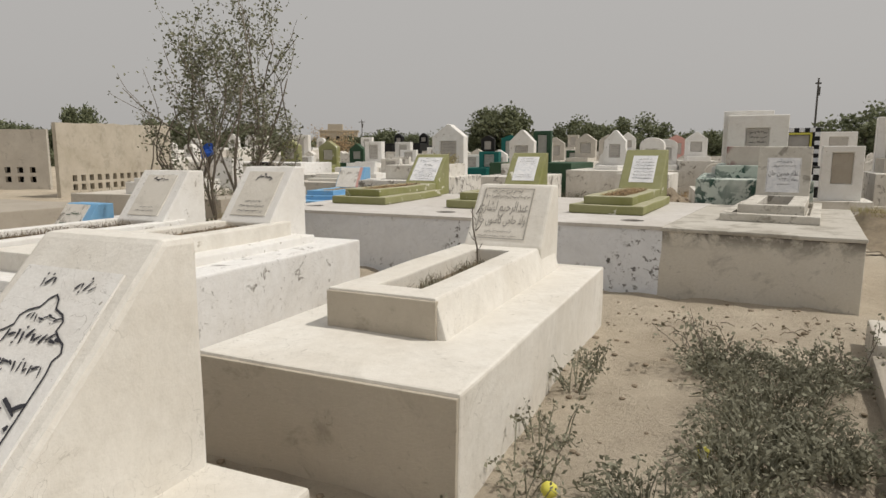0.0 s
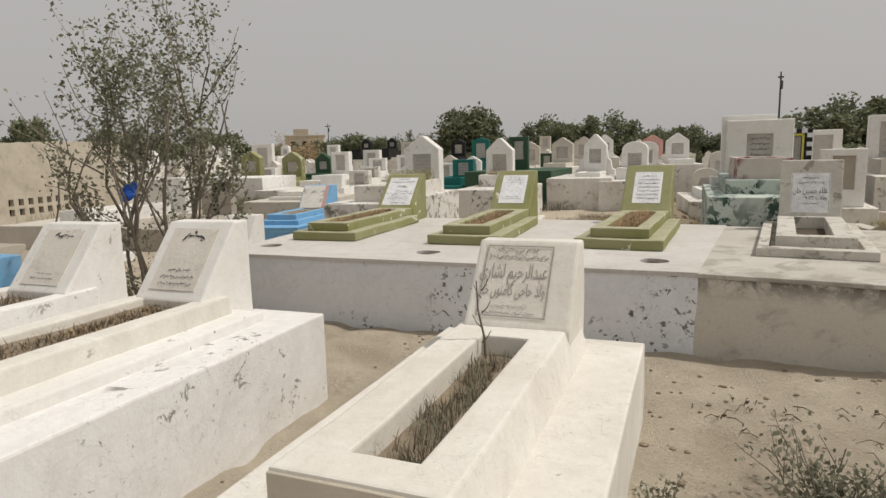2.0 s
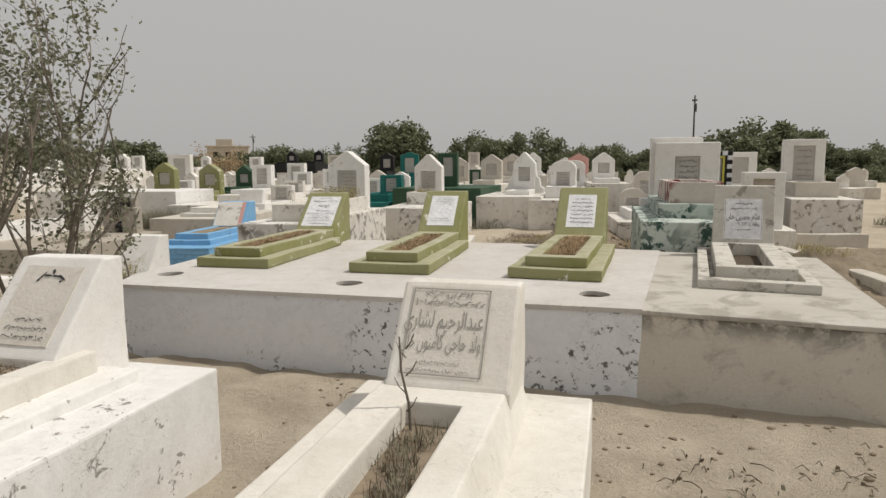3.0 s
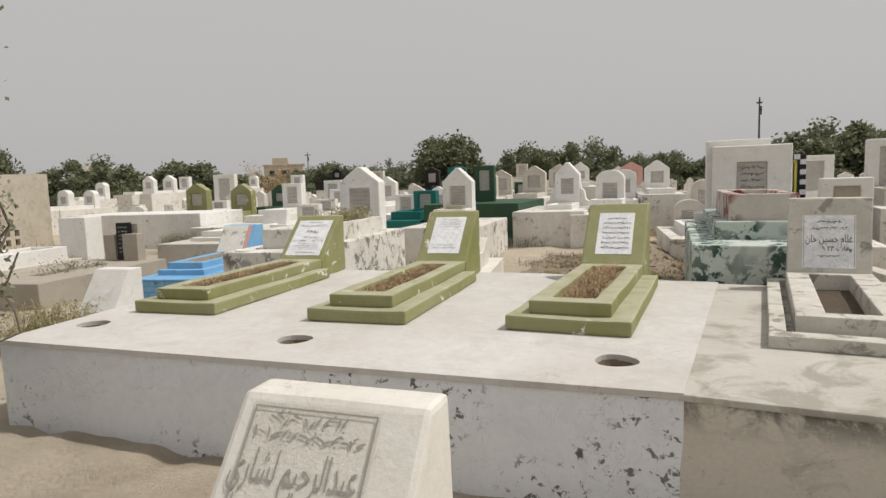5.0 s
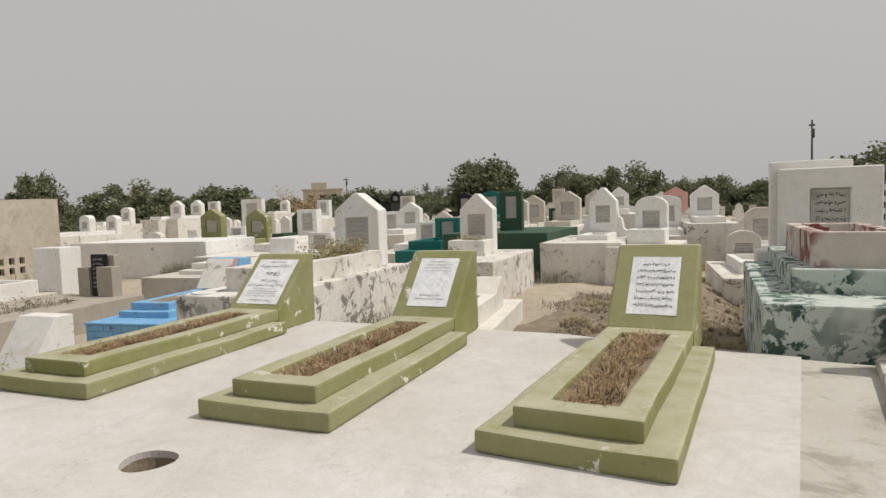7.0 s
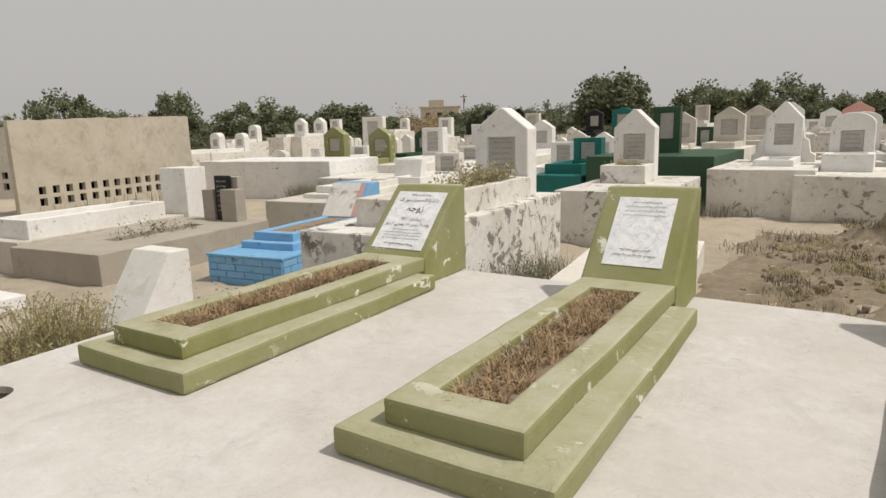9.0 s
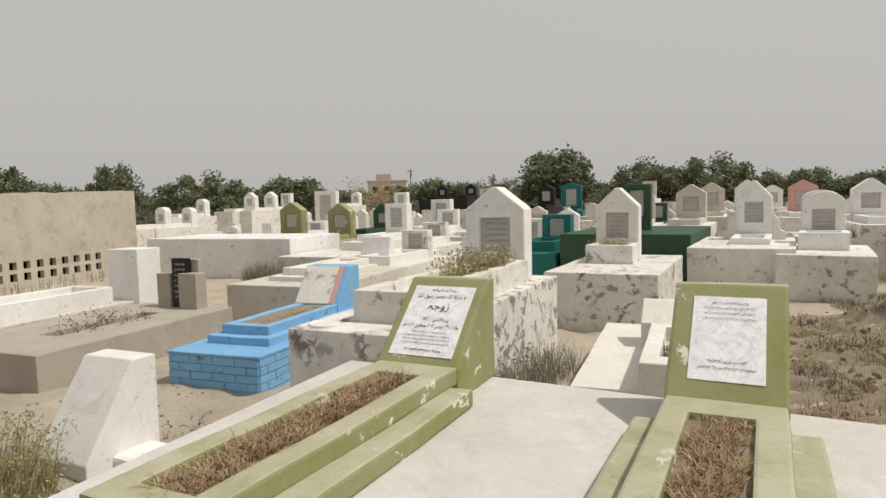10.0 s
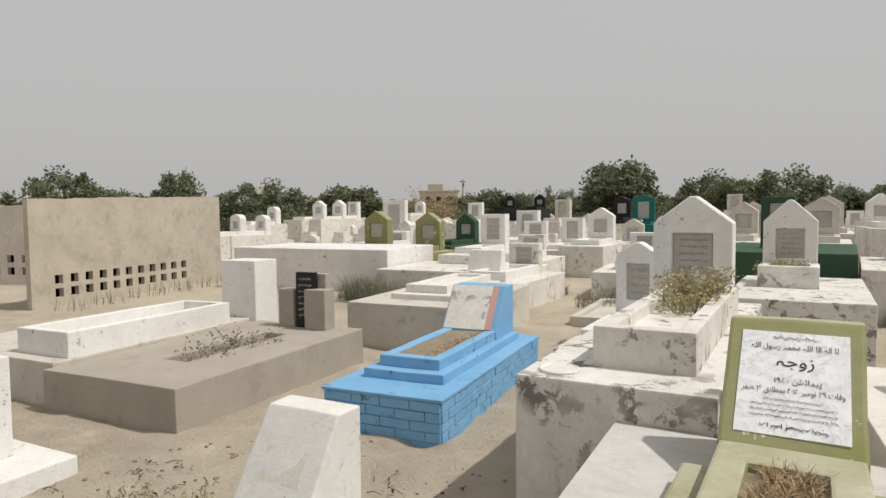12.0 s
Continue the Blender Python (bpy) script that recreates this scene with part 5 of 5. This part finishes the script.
def creeper(name, spots, n, seed, mat, label, size=0.035, reach=0.32, high=0.14):
    """Low spreading weed: short arched stems with leaves, about each spot (x, y, radius)."""
    rnd = random.Random(seed)
    bm = bmesh.new()
    for x, y, rad in spots:
        for _ in range(n):
            a, q = rnd.uniform(0, 6.283), rad * math.sqrt(rnd.random())
            p = Vector((x + q * math.cos(a), y + q * math.sin(a), ground_height(x, y) - 0.01))
            b = a + rnd.uniform(-1.2, 1.2)
            L, hh = reach * rnd.uniform(0.4, 1.2), high * rnd.uniform(0.4, 1.6)
            pts = [p + Vector((math.cos(b) * L * u, math.sin(b) * L * u, hh * math.sin(u * 2.2) * 1.1)) for u in (0, 0.33, 0.66, 1)]
            tube(bm, pts, 0.004, 0.002, 3)
            for _ in range(13):
                u = rnd.random()
                q2 = pts[0].lerp(pts[3], u)
                q2.z = p.z + hh * math.sin(u * 2.2) * 1.1
                leaf(bm, q2 + Vector((rnd.gauss(0, 0.015), rnd.gauss(0, 0.015), rnd.gauss(0, 0.01))), size * rnd.uniform(0.6, 1.3), rnd)
    return tagged(part(name, bm, mat), label, "weeds", kind="stuff")


creeper("ground_weeds", [(0.12, 3.15, 0.16), (0.22, 3.5, 0.2), (0.3, 3.9, 0.25), (0.3, 4.35, 0.3), (0.58, 4.7, 0.2), (0.05, 4.6, 0.14), (-0.2, 2.75, 0.12), (0.48, 3.5, 0.12)], 100, 311, M["weed"], "grey-green creeping weeds spreading over sand", 0.026, 0.2, 0.11)
creeper("ground_weeds", [(-0.72, 3.3, 0.1), (-0.72, 3.9, 0.07), (-0.7, 2.9, 0.12), (-0.66, 2.5, 0.14), (-0.7, 4.4, 0.05)], 14, 312, M["weed"], "weeds along the foot of the white grave", 0.026, 0.12, 0.12)
for x, y, seed in ((0.0, 4.75, 321), (0.78, 4.85, 322)):
    bush("small_thorn_bush", x, y, ground_height(x, y), 7, 0.26, 1, 0.035, 9, seed, "small upright thorny weed on the sand", M["weed"], 0.9, 0.006)
grass("bank_weeds", [(-7.0, 8.85, 0, 0.24), (-7.3, 8.9, 0, 0.24), (-7.15, 8.6, 0, 0.28), (-7.55, 8.8, 0, 0.26), (-6.75, 8.5, 0, 0.26), (-7.45, 8.4, 0, 0.28)], 420, 0.25, 0.008, M["weedgreen"], "tufted green and straw weeds by a small headstone", 331, 0.7)
creeper("bank_weeds", [(-7.0, 8.85, 0.2), (-7.3, 8.9, 0.2), (-7.15, 8.65, 0.22), (-7.5, 8.75, 0.2), (-6.8, 8.6, 0.2)], 46, 361, M["weedgreen"], "bushy yellow-green weeds by a small headstone", 0.022, 0.22, 0.30)
grass("wall_weeds", [(-5.0, 11.9, 0, 0.25), (-4.9, 12.5, 0, 0.3), (-4.85, 13.1, 0, 0.3), (-4.7, 11.3, 0, 0.25)], 300, 0.4, 0.006, M["weed"], "tall grey weeds at the foot of a plinth", 332, 0.9)
for k, (x, y, z, n, L) in enumerate(((-5.64, 12.5, 1.02, 14, 0.19), (-5.67, 12.95, 1.02, 18, 0.25), (-5.7, 13.35, 1.02, 16, 0.25), (-5.62, 13.15, 1.02, 14, 0.22), (-5.2, 17.2, 0.97, 12, 0.16), (-5.45, 17.25, 0.97, 9, 0.12))):
    bush("planter_weed", x, y, z, n, L, 1, 0.035, 11, 350 + k, "bushy dry green weed growing in a plastered planter", M["weedgreen"], 1.1, 0.005)
grass("bed_weeds", [(-1.53 + 0.05 * math.sin(k * 1.7), 3.42 + k * 0.15, 0.52, 0.09) for k in range(9)], 90, 0.10, 0.005, M["weed"], "sparse dry weeds in the soil of a white grave", 335, 0.9)
grass("bed_weeds", [(-3.6, 2.98 + k * 0.14, 0.71, 0.12) for k in range(11)], 60, 0.05, 0.008, M["straw"], "low dry weeds in a long white bed", 336, 1.2)
grass("bed_weeds", [(-5.02, 1.9 + k * 0.23, 0.63, 0.16) for k in range(12)], 60, 0.06, 0.008, M["straw"], "low dry weeds in a long white bed", 337, 1.2)
grass("bed_weeds", [(-7.72 - 0.02 * k, 11.8 + k * 0.15, 0.51, 0.14) for k in range(9)], 120, 0.06, 0.01, M["straw"], "dry brown grass in the blue grave", 338, 1.2)
grass("bank_weeds", [(-2.0 + 0.25 * k, 11.5 + 0.7 * math.sin(k * 2.3), 0.04, 0.3) for k in range(9)], 120, 0.15, 0.009, M["weed"], "grey weeds and dry stalks behind the platform", 339, 0.8)
grass("bank_weeds", [(-2.3 + 0.3 * k, 12.4 + 0.7 * math.sin(k * 1.9), 0.1, 0.3) for k in range(7)], 130, 0.14, 0.009, M["straw"], "dry stubble on disturbed earth", 340, 1.0)
grass("fence_weeds", [(-13.6 + 0.35 * k, 17.6 - 0.15 * k, 0, 0.4) for k in range(9)], 420, 0.65, 0.008, M["weed"], "dry grey brush before a long plinth", 341, 0.9)
grass("fence_weeds", [(-17.4 - 0.28 * k, 13.5 + 0.95 * k, 0, 0.4) for k in range(6)], 34, 0.4, 0.012, M["weed"], "dry scrub along the plaster wall", 342, 0.6)
grass("pit_weeds", [(-3.5, 12.25, 0.4, 0.09), (-3.55, 12.5, 0.4, 0.09), (-3.57, 12.9, 0.4, 0.07)], 90, 0.2, 0.009, M["weed"], "green weeds in a small grave pit", 343, 1.0)
bush("bed_plant", -10.12, 11.2, 0.31, 8, 0.26, 1, 0.03, 9, 345, "small leafy plant in the cement bed", M["leaf"], 1.6, 0.006)
bush("bed_plant", -10.2, 11.8, 0.31, 8, 0.26, 1, 0.03, 9, 346, "small leafy plant in the cement bed", M["leaf"], 1.4, 0.006)
tw = bmesh.new()
tube(tw, [Vector((-1.60, 4.65, 0.5)), Vector((-1.61, 4.66, 0.65)), Vector((-1.64, 4.65, 0.8)), Vector((-1.65, 4.66, 0.95))], 0.008, 0.004, 5)
for u, dx in ((0.62, 0.05), (0.7, -0.05), (0.78, 0.05), (0.86, -0.04), (0.9, 0.04)):
    tube(tw, [Vector((-1.62, 4.655, u)), Vector((-1.62 + dx * 0.6, 4.65, u + 0.03)), Vector((-1.62 + dx, 4.65, u + 0.07))], 0.004, 0.002, 4)
tagged(part("bare_twig", tw, M["bark"]), "bare dry twig standing in the grave soil", "twig")
for x, y in ((-0.02, 3.3), (-0.56, 2.72)):
    f = bmesh.new()
    bmesh.ops.create_icosphere(f, subdivisions=2, radius=0.035)
    rough_up(f, 0.004, 20.0, x)
    ob = part("wild_gourd", f, M["yellow"], None, "", True)
    ob.matrix_basis = pose(x, y, ground_height(x, y) + 0.09)
    tagged(ob, "small round yellow wild gourd among weeds", "gourd")

grass("bed_weeds", [(-3.6, 2.95 + k * 0.15, 0.71, 0.12) for k in range(11)], 110, 0.07, 0.006, M["litter"], "dark dead weeds in a long white bed", 371, 1.2)
grass("bed_weeds", [(-5.02, 1.9 + k * 0.23, 0.63, 0.2) for k in range(12)], 200, 0.11, 0.006, M["litter"], "dark dead weeds in a long white bed", 372, 1.1)
grass("bed_weeds", [(-1.53 + 0.05 * math.sin(k * 2.3), 3.5 + k * 0.2, 0.52, 0.09) for k in range(6)], 70, 0.12, 0.005, M["litter"], "dark dead stalks in the soil of a white grave", 373, 0.9)
grass("dry_grass", [(-4.66, 8.4 + 0.22 * k, TOP + 0.16, 0.1) for k in range(7)], 60, 0.10, 0.006, M["litter"], "dead brown stalks in the bed of a green grave", 374, 1.4)
grass("dry_grass", [(-2.91, 8.4 + 0.22 * k, TOP + 0.16, 0.1) for k in range(7)], 60, 0.09, 0.006, M["litter"], "dead brown stalks in the bed of a green grave", 375, 1.4)
grass("dry_grass", [(-1.2, 8.4 + 0.22 * k, TOP + 0.16, 0.1) for k in range(6)], 60, 0.12, 0.006, M["litter"], "dead brown stalks in the bed of a green grave", 376, 1.4)

bush("dry_shrub", -31.6, 48.0, -0.1, 18, 2.3, 1, 0.16, 26, 381, "tan dried-out shrub among the far graves", M["straw"], 0.55, 0.03)

# stones and clods on the sand
rnd = random.Random(14)
bm = bmesh.new()
for _ in range(900):
    x, y = rnd.choice(((rnd.uniform(-3, 1.4), rnd.uniform(2.2, 6.7)), (rnd.uniform(-9, -5.8), rnd.uniform(7, 11)), (rnd.uniform(-3, 0), rnd.uniform(11, 18))))
    r = rnd.uniform(0.006, 0.022) * (1.6 if rnd.random() < 0.08 else 1)
    new_verts = bmesh.ops.create_icosphere(bm, subdivisions=1, radius=r)["verts"]
    for v in new_verts:
        v.co = Vector((v.co.x * rnd.uniform(0.8, 1.3), v.co.y, v.co.z * 0.6)) + Vector((x, y, ground_height(x, y) + r * 0.2))
for _ in range(420):
    x, y = rnd.uniform(-2.8, 0.6), rnd.uniform(11.2, 17.0)
    r = rnd.uniform(0.015, 0.05)
    for v in bmesh.ops.create_icosphere(bm, subdivisions=1, radius=r)["verts"]:
        v.co = v.co * rnd.uniform(0.75, 1.25) + Vector((x, y, ground_height(x, y) + 0.03 + r * 0.2))
tagged(part("pebbles", bm, M["soil"]), "scattered clods and pebbles on sand", "stones", kind="stuff")

# ---- lettering that can be read ----
FORMS = {}
for first, letters, joins in ((0xFE8F, "\u0628", 4), (0xFE95, "\u062a", 4), (0xFE9D, "\u062c\u062d\u062e", 4), (0xFEB1, "\u0633\u0634\u0635", 4), (0xFEC1, "\u0637", 4), (0xFEC9, "\u0639\u063a\u0641\u0642", 4), (0xFEDD, "\u0644\u0645\u0646", 4), (0xFBA6, "\u06c1", 4), (0xFBFC, "\u06cc", 4), (0xFB92, "\u06af", 4), (0xFB56, "\u067e", 4), (0xFE89, "\u0626", 4), (0xFE8D, "\u0627", 2), (0xFEA9, "\u062f", 2), (0xFEAD, "\u0631\u0632", 2), (0xFEED, "\u0648", 2), (0xFB9E, "\u06ba", 2)):
    for k, ch in enumerate(letters):
        FORMS[ch] = (first + k * joins, joins)


def shaped(text):
    """Joined letter forms in the order in which they stand from left to right."""
    out = []
    for word in text.split(" "):
        glyphs = []
        for i, ch in enumerate(word):
            if ch not in FORMS:
                glyphs.append(ch)
                continue
            base, joins = FORMS[ch]
            before = i > 0 and word[i - 1] in FORMS and FORMS[word[i - 1]][1] == 4
            after = joins == 4 and i + 1 < len(word) and word[i + 1] in FORMS
            glyphs.append(chr(base + (3 if before and after else 2 if after else 1 if before else 0)))
        digits = all(g in "\u06f0\u06f1\u06f2\u06f3\u06f4\u06f5\u06f6\u06f7\u06f8\u06f9" for g in glyphs)
        out.append("".join(glyphs if digits else glyphs[::-1]))
    return " ".join(out[::-1])


def write(stone, text, face, cx, along, size, width, mat, proud):
    """A line of writing on a leaning face, along being its place up the slope."""
    yf, zf, yt, top = face[:4]
    up = Vector((0, yt - yf, top - zf))
    o = Vector((cx, yf, zf)) + up * along
    up = up.normalized()
    nrm = Vector((0, -up.z, up.y))
    cu = bpy.data.curves.new("lettering", "FONT")
    cu.body, cu.size, cu.align_x, cu.resolution_u = shaped(text), size, "CENTER", 2
    tmp = new("lettering_source", cu)
    me3 = bpy.data.meshes.new_from_object(tmp.evaluated_get(bpy.context.evaluated_depsgraph_get()))
    bpy.data.objects.remove(tmp)
    span = max(v.co.x for v in me3.vertices) - min(v.co.x for v in me3.vertices)
    k = min(1.0, width / span)
    me3.materials.clear()
    me3.materials.append(mat)
    ob = new("lettering", me3)
    ob.parent = stone
    m = Matrix(((1, 0, 0), (0, up.y, nrm.y), (0, up.z, nrm.z))).to_4x4()
    ob.matrix_basis = Matrix.Translation(o + nrm * (proud + 0.003)) @ m @ Matrix.Diagonal((k, 1, 1, 1))


def bars(stone, face, cx, a, b, n, width, mat, seed, proud, size=0.6):
    slope_text(stone, cx, *face[:4], width, a, b, n, mat, seed, size, proud)


write(stone1, "\u0632\u0648\u062c\u06c1", face1, 0.01, 0.60, 0.085, 0.19, M["ink"], 0.005)
write(stone1, "\u0644\u0627 \u0627\u0644\u06c1 \u0627\u0644\u0627 \u0627\u0644\u0644\u06c1 \u0645\u062d\u0645\u062f \u0631\u0633\u0648\u0644 \u0627\u0644\u0644\u06c1", face1, 0, 0.735, 0.045, 0.36, M["ink"], 0.005)
write(stone1, "\u067e\u06cc\u062f\u0627\u0626\u0634 \u06f1\u06f9\u06f5\u06f0", face1, 0.02, 0.47, 0.04, 0.36, M["ink"], 0.005)
write(stone1, "\u0648\u0641\u0627\u062a \u06f2\u06f9 \u0646\u0648\u0645\u0628\u0631 \u06f2\u06f0\u06f1\u06f5 \u0628\u0645\u0637\u0627\u0628\u0642 \u06f1\u06f6 \u0635\u0641\u0631", face1, 0, 0.395, 0.042, 0.41, M["ink"], 0.005)
bars(stone1, face1, 0, 0.79, 0.86, 1, 0.30, M["ink"], 501, 0.005)
bars(stone1, face1, 0, 0.185, 0.375, 4, 0.39, M["ink"], 502, 0.005)
bars(stone1, face1, 0, 0.115, 0.175, 1, 0.42, M["ink"], 503, 0.005, 0.9)
bars(stone2, face2, 0, 0.63, 0.85, 4, 0.29, M["fadedink"], 504, 0.005)
bars(stone2, face2, 0, 0.22, 0.34, 2, 0.31, M["fadedink"], 505, 0.005, 0.7)
bars(carved_stone, carved_face, -0.04, 0.74, 0.92, 2, 0.40, M["greyink"], 506, 0.003, 1.1)
write(carved_stone, "\u0639\u0628\u062f\u0627\u0644\u0631\u062d\u06cc\u0645 \u0644\u0634\u0627\u0631\u06cc", carved_face, -0.04, 0.55, 0.13, 0.40, M["greyink"], 0.003)
write(carved_stone, "\u0648\u0644\u062f \u062d\u0627\u062c\u06cc \u06af\u0627\u0645\u0646\u0648\u06ba \u062e\u0627\u0646", carved_face, -0.04, 0.35, 0.11, 0.40, M["greyink"], 0.003)
bars(carved_stone, carved_face, -0.04, 0.1, 0.27, 2, 0.36, M["greyink"], 507, 0.003, 0.7)

mg_up = Vector((0, 0.34, 0.445)).normalized()
mg_out = Vector((0, -mg_up.z, mg_up.y))
bm = bar_frame(Vector((-0.02, 2.38, 0.64)) + mg_up * 0.56 + mg_out * 0.003, (1, 0, 0), -mg_up, mg_out, -0.2, 0.2, 0.04, 0.50, 0.006)
part("carved_frame", bm, M["greyink"], carved_stone, "thin carved border line")
NAMED = (2.10, 0.17, 2.24, 0.815)
write(cement_stone, "\u063a\u0644\u0627\u0645 \u062d\u0633\u06cc\u0646 \u062e\u0627\u0646", NAMED, 0, 0.41, 0.095, 0.35, M["ink"], 0.005)
write(cement_stone, "\u0648\u0641\u0627\u062a \u06f2\u06f3 \u06f9", NAMED, 0.06, 0.30, 0.06, 0.22, M["ink"], 0.005)
bars(cement_stone, NAMED, 0, 0.19, 0.27, 1, 0.26, M["ink"], 508, 0.005, 0.7)
for x0 in (-0.19, 0.19):
    stroke(cement_stone, NAMED, x0, [(0.0, 0.06), (0.0, 0.30), (0.0, 0.50)], 0.004, M["greyink"], 0.008)

# ---- twigs and dry litter on the sand ----
def litter(places, n, seed, label):
    rnd = random.Random(seed)
    bm = bmesh.new()
    for x, y, r in places:
        for _ in range(n):
            a, q = rnd.uniform(0, 6.283), r * math.sqrt(rnd.random())
            px, py = x + q * math.cos(a), y + q * math.sin(a)
            z = ground_height(px, py) + 0.008
            b, L = rnd.uniform(0, 6.283), rnd.uniform(0.03, 0.14)
            d = Vector((math.cos(b), math.sin(b), 0)) * L
            tube(bm, [Vector((px, py, z)), Vector((px, py, z + rnd.uniform(0.005, 0.03))) + d * 0.5, Vector((px, py, z)) + d], 0.004, 0.002, 3)
            if rnd.random() < 0.5:
                leaf(bm, Vector((px, py, z + 0.01)), rnd.uniform(0.02, 0.045), rnd)
    tagged(part("dry_litter", bm, M["litter"]), label, "litter", kind="stuff")


litter([(-2.3, 5.9, 0.35), (-2.6, 6.3, 0.3), (0.3, 5.7, 0.5), (0.9, 5.9, 0.4), (-0.3, 5.6, 0.3)], 16, 701, "dry twigs and leaf litter on sand before the platform")
litter([(-6.6, 10.4, 0.3), (-7.8, 9.6, 0.5), (-8.6, 9.6, 0.3), (-5.8, 10.9, 0.3), (-8.1, 8.6, 0.5), (-7.2, 10.2, 0.4), (-8.9, 8.9, 0.4)], 24, 702, "dry twigs and litter between the graves")
litter([(-2.2 + 0.35 * k, 12.2 + 0.9 * (k % 3), 0.45) for k in range(9)], 26, 703, "dry litter and stubble on disturbed earth")
grass("bank_weeds", [(-2.15 + 0.15 * k, 11.15 + 0.4 * math.sin(k * 2.7), 0.02, 0.22) for k in range(17)], 130, 0.17, 0.006, M["weed"], "dense grey weeds along the back of the platform", 351, 1.1)
grass("bank_weeds", [(-2.6 + 0.27 * k, 12.3 + 0.8 * math.sin(k * 1.3), 0.08, 0.3) for k in range(11)], 150, 0.12, 0.006, M["litter"], "dark dead stubble on disturbed earth", 352, 1.3)
rnd = random.Random(404)
aisles = [(rnd.uniform(-12, 7), rnd.uniform(17, 40), 0.0, rnd.uniform(0.3, 0.8)) for _ in range(60)]
grass("aisle_scrub", aisles[:30], 260, 0.34, 0.012, M["weed"], "dry grey-green scrub growing between far graves", 405, 1.0)
grass("aisle_scrub", aisles[30:], 260, 0.26, 0.012, M["straw"], "dry straw-coloured grass growing between far graves", 406, 1.1)
verge = [(rnd.uniform(-2.6, 2.4), rnd.uniform(12.2, 20.5), 0.0, rnd.uniform(0.15, 0.4)) for _ in range(110)]
verge = [(x, y, ground_height(x, y) + 0.02, r) for x, y, z, r in verge]
grass("verge_weeds", verge[:55], 200, 0.13, 0.007, M["weedgreen"], "low green weeds scattered over disturbed earth", 407, 1.4)
grass("verge_weeds", verge[55:], 220, 0.10, 0.007, M["litter"], "dark dead stubble scattered over disturbed earth", 408, 1.5)
grass("bank_weeds", [(-3.0 + 0.3 * k, 15.4 + 1.3 * math.sin(k * 1.1), 0.08, 0.4) for k in range(10)], 110, 0.14, 0.007, M["litter"], "dark dead stubble round the earth mound", 353, 1.3)
for k, (x, y) in enumerate(((-6.75, 8.7), (-7.05, 8.45), (-7.35, 8.6), (-4.95, 12.2), (-4.9, 12.9), (-4.85, 11.6))):
    bush("dry_weed", x, y, -0.02, 9, 0.30, 1, 0.03, 8, 360 + k, "dry bushy weed standing in sand", M["weedgreen"] if k < 3 else M["weed"], 0.8, 0.005)
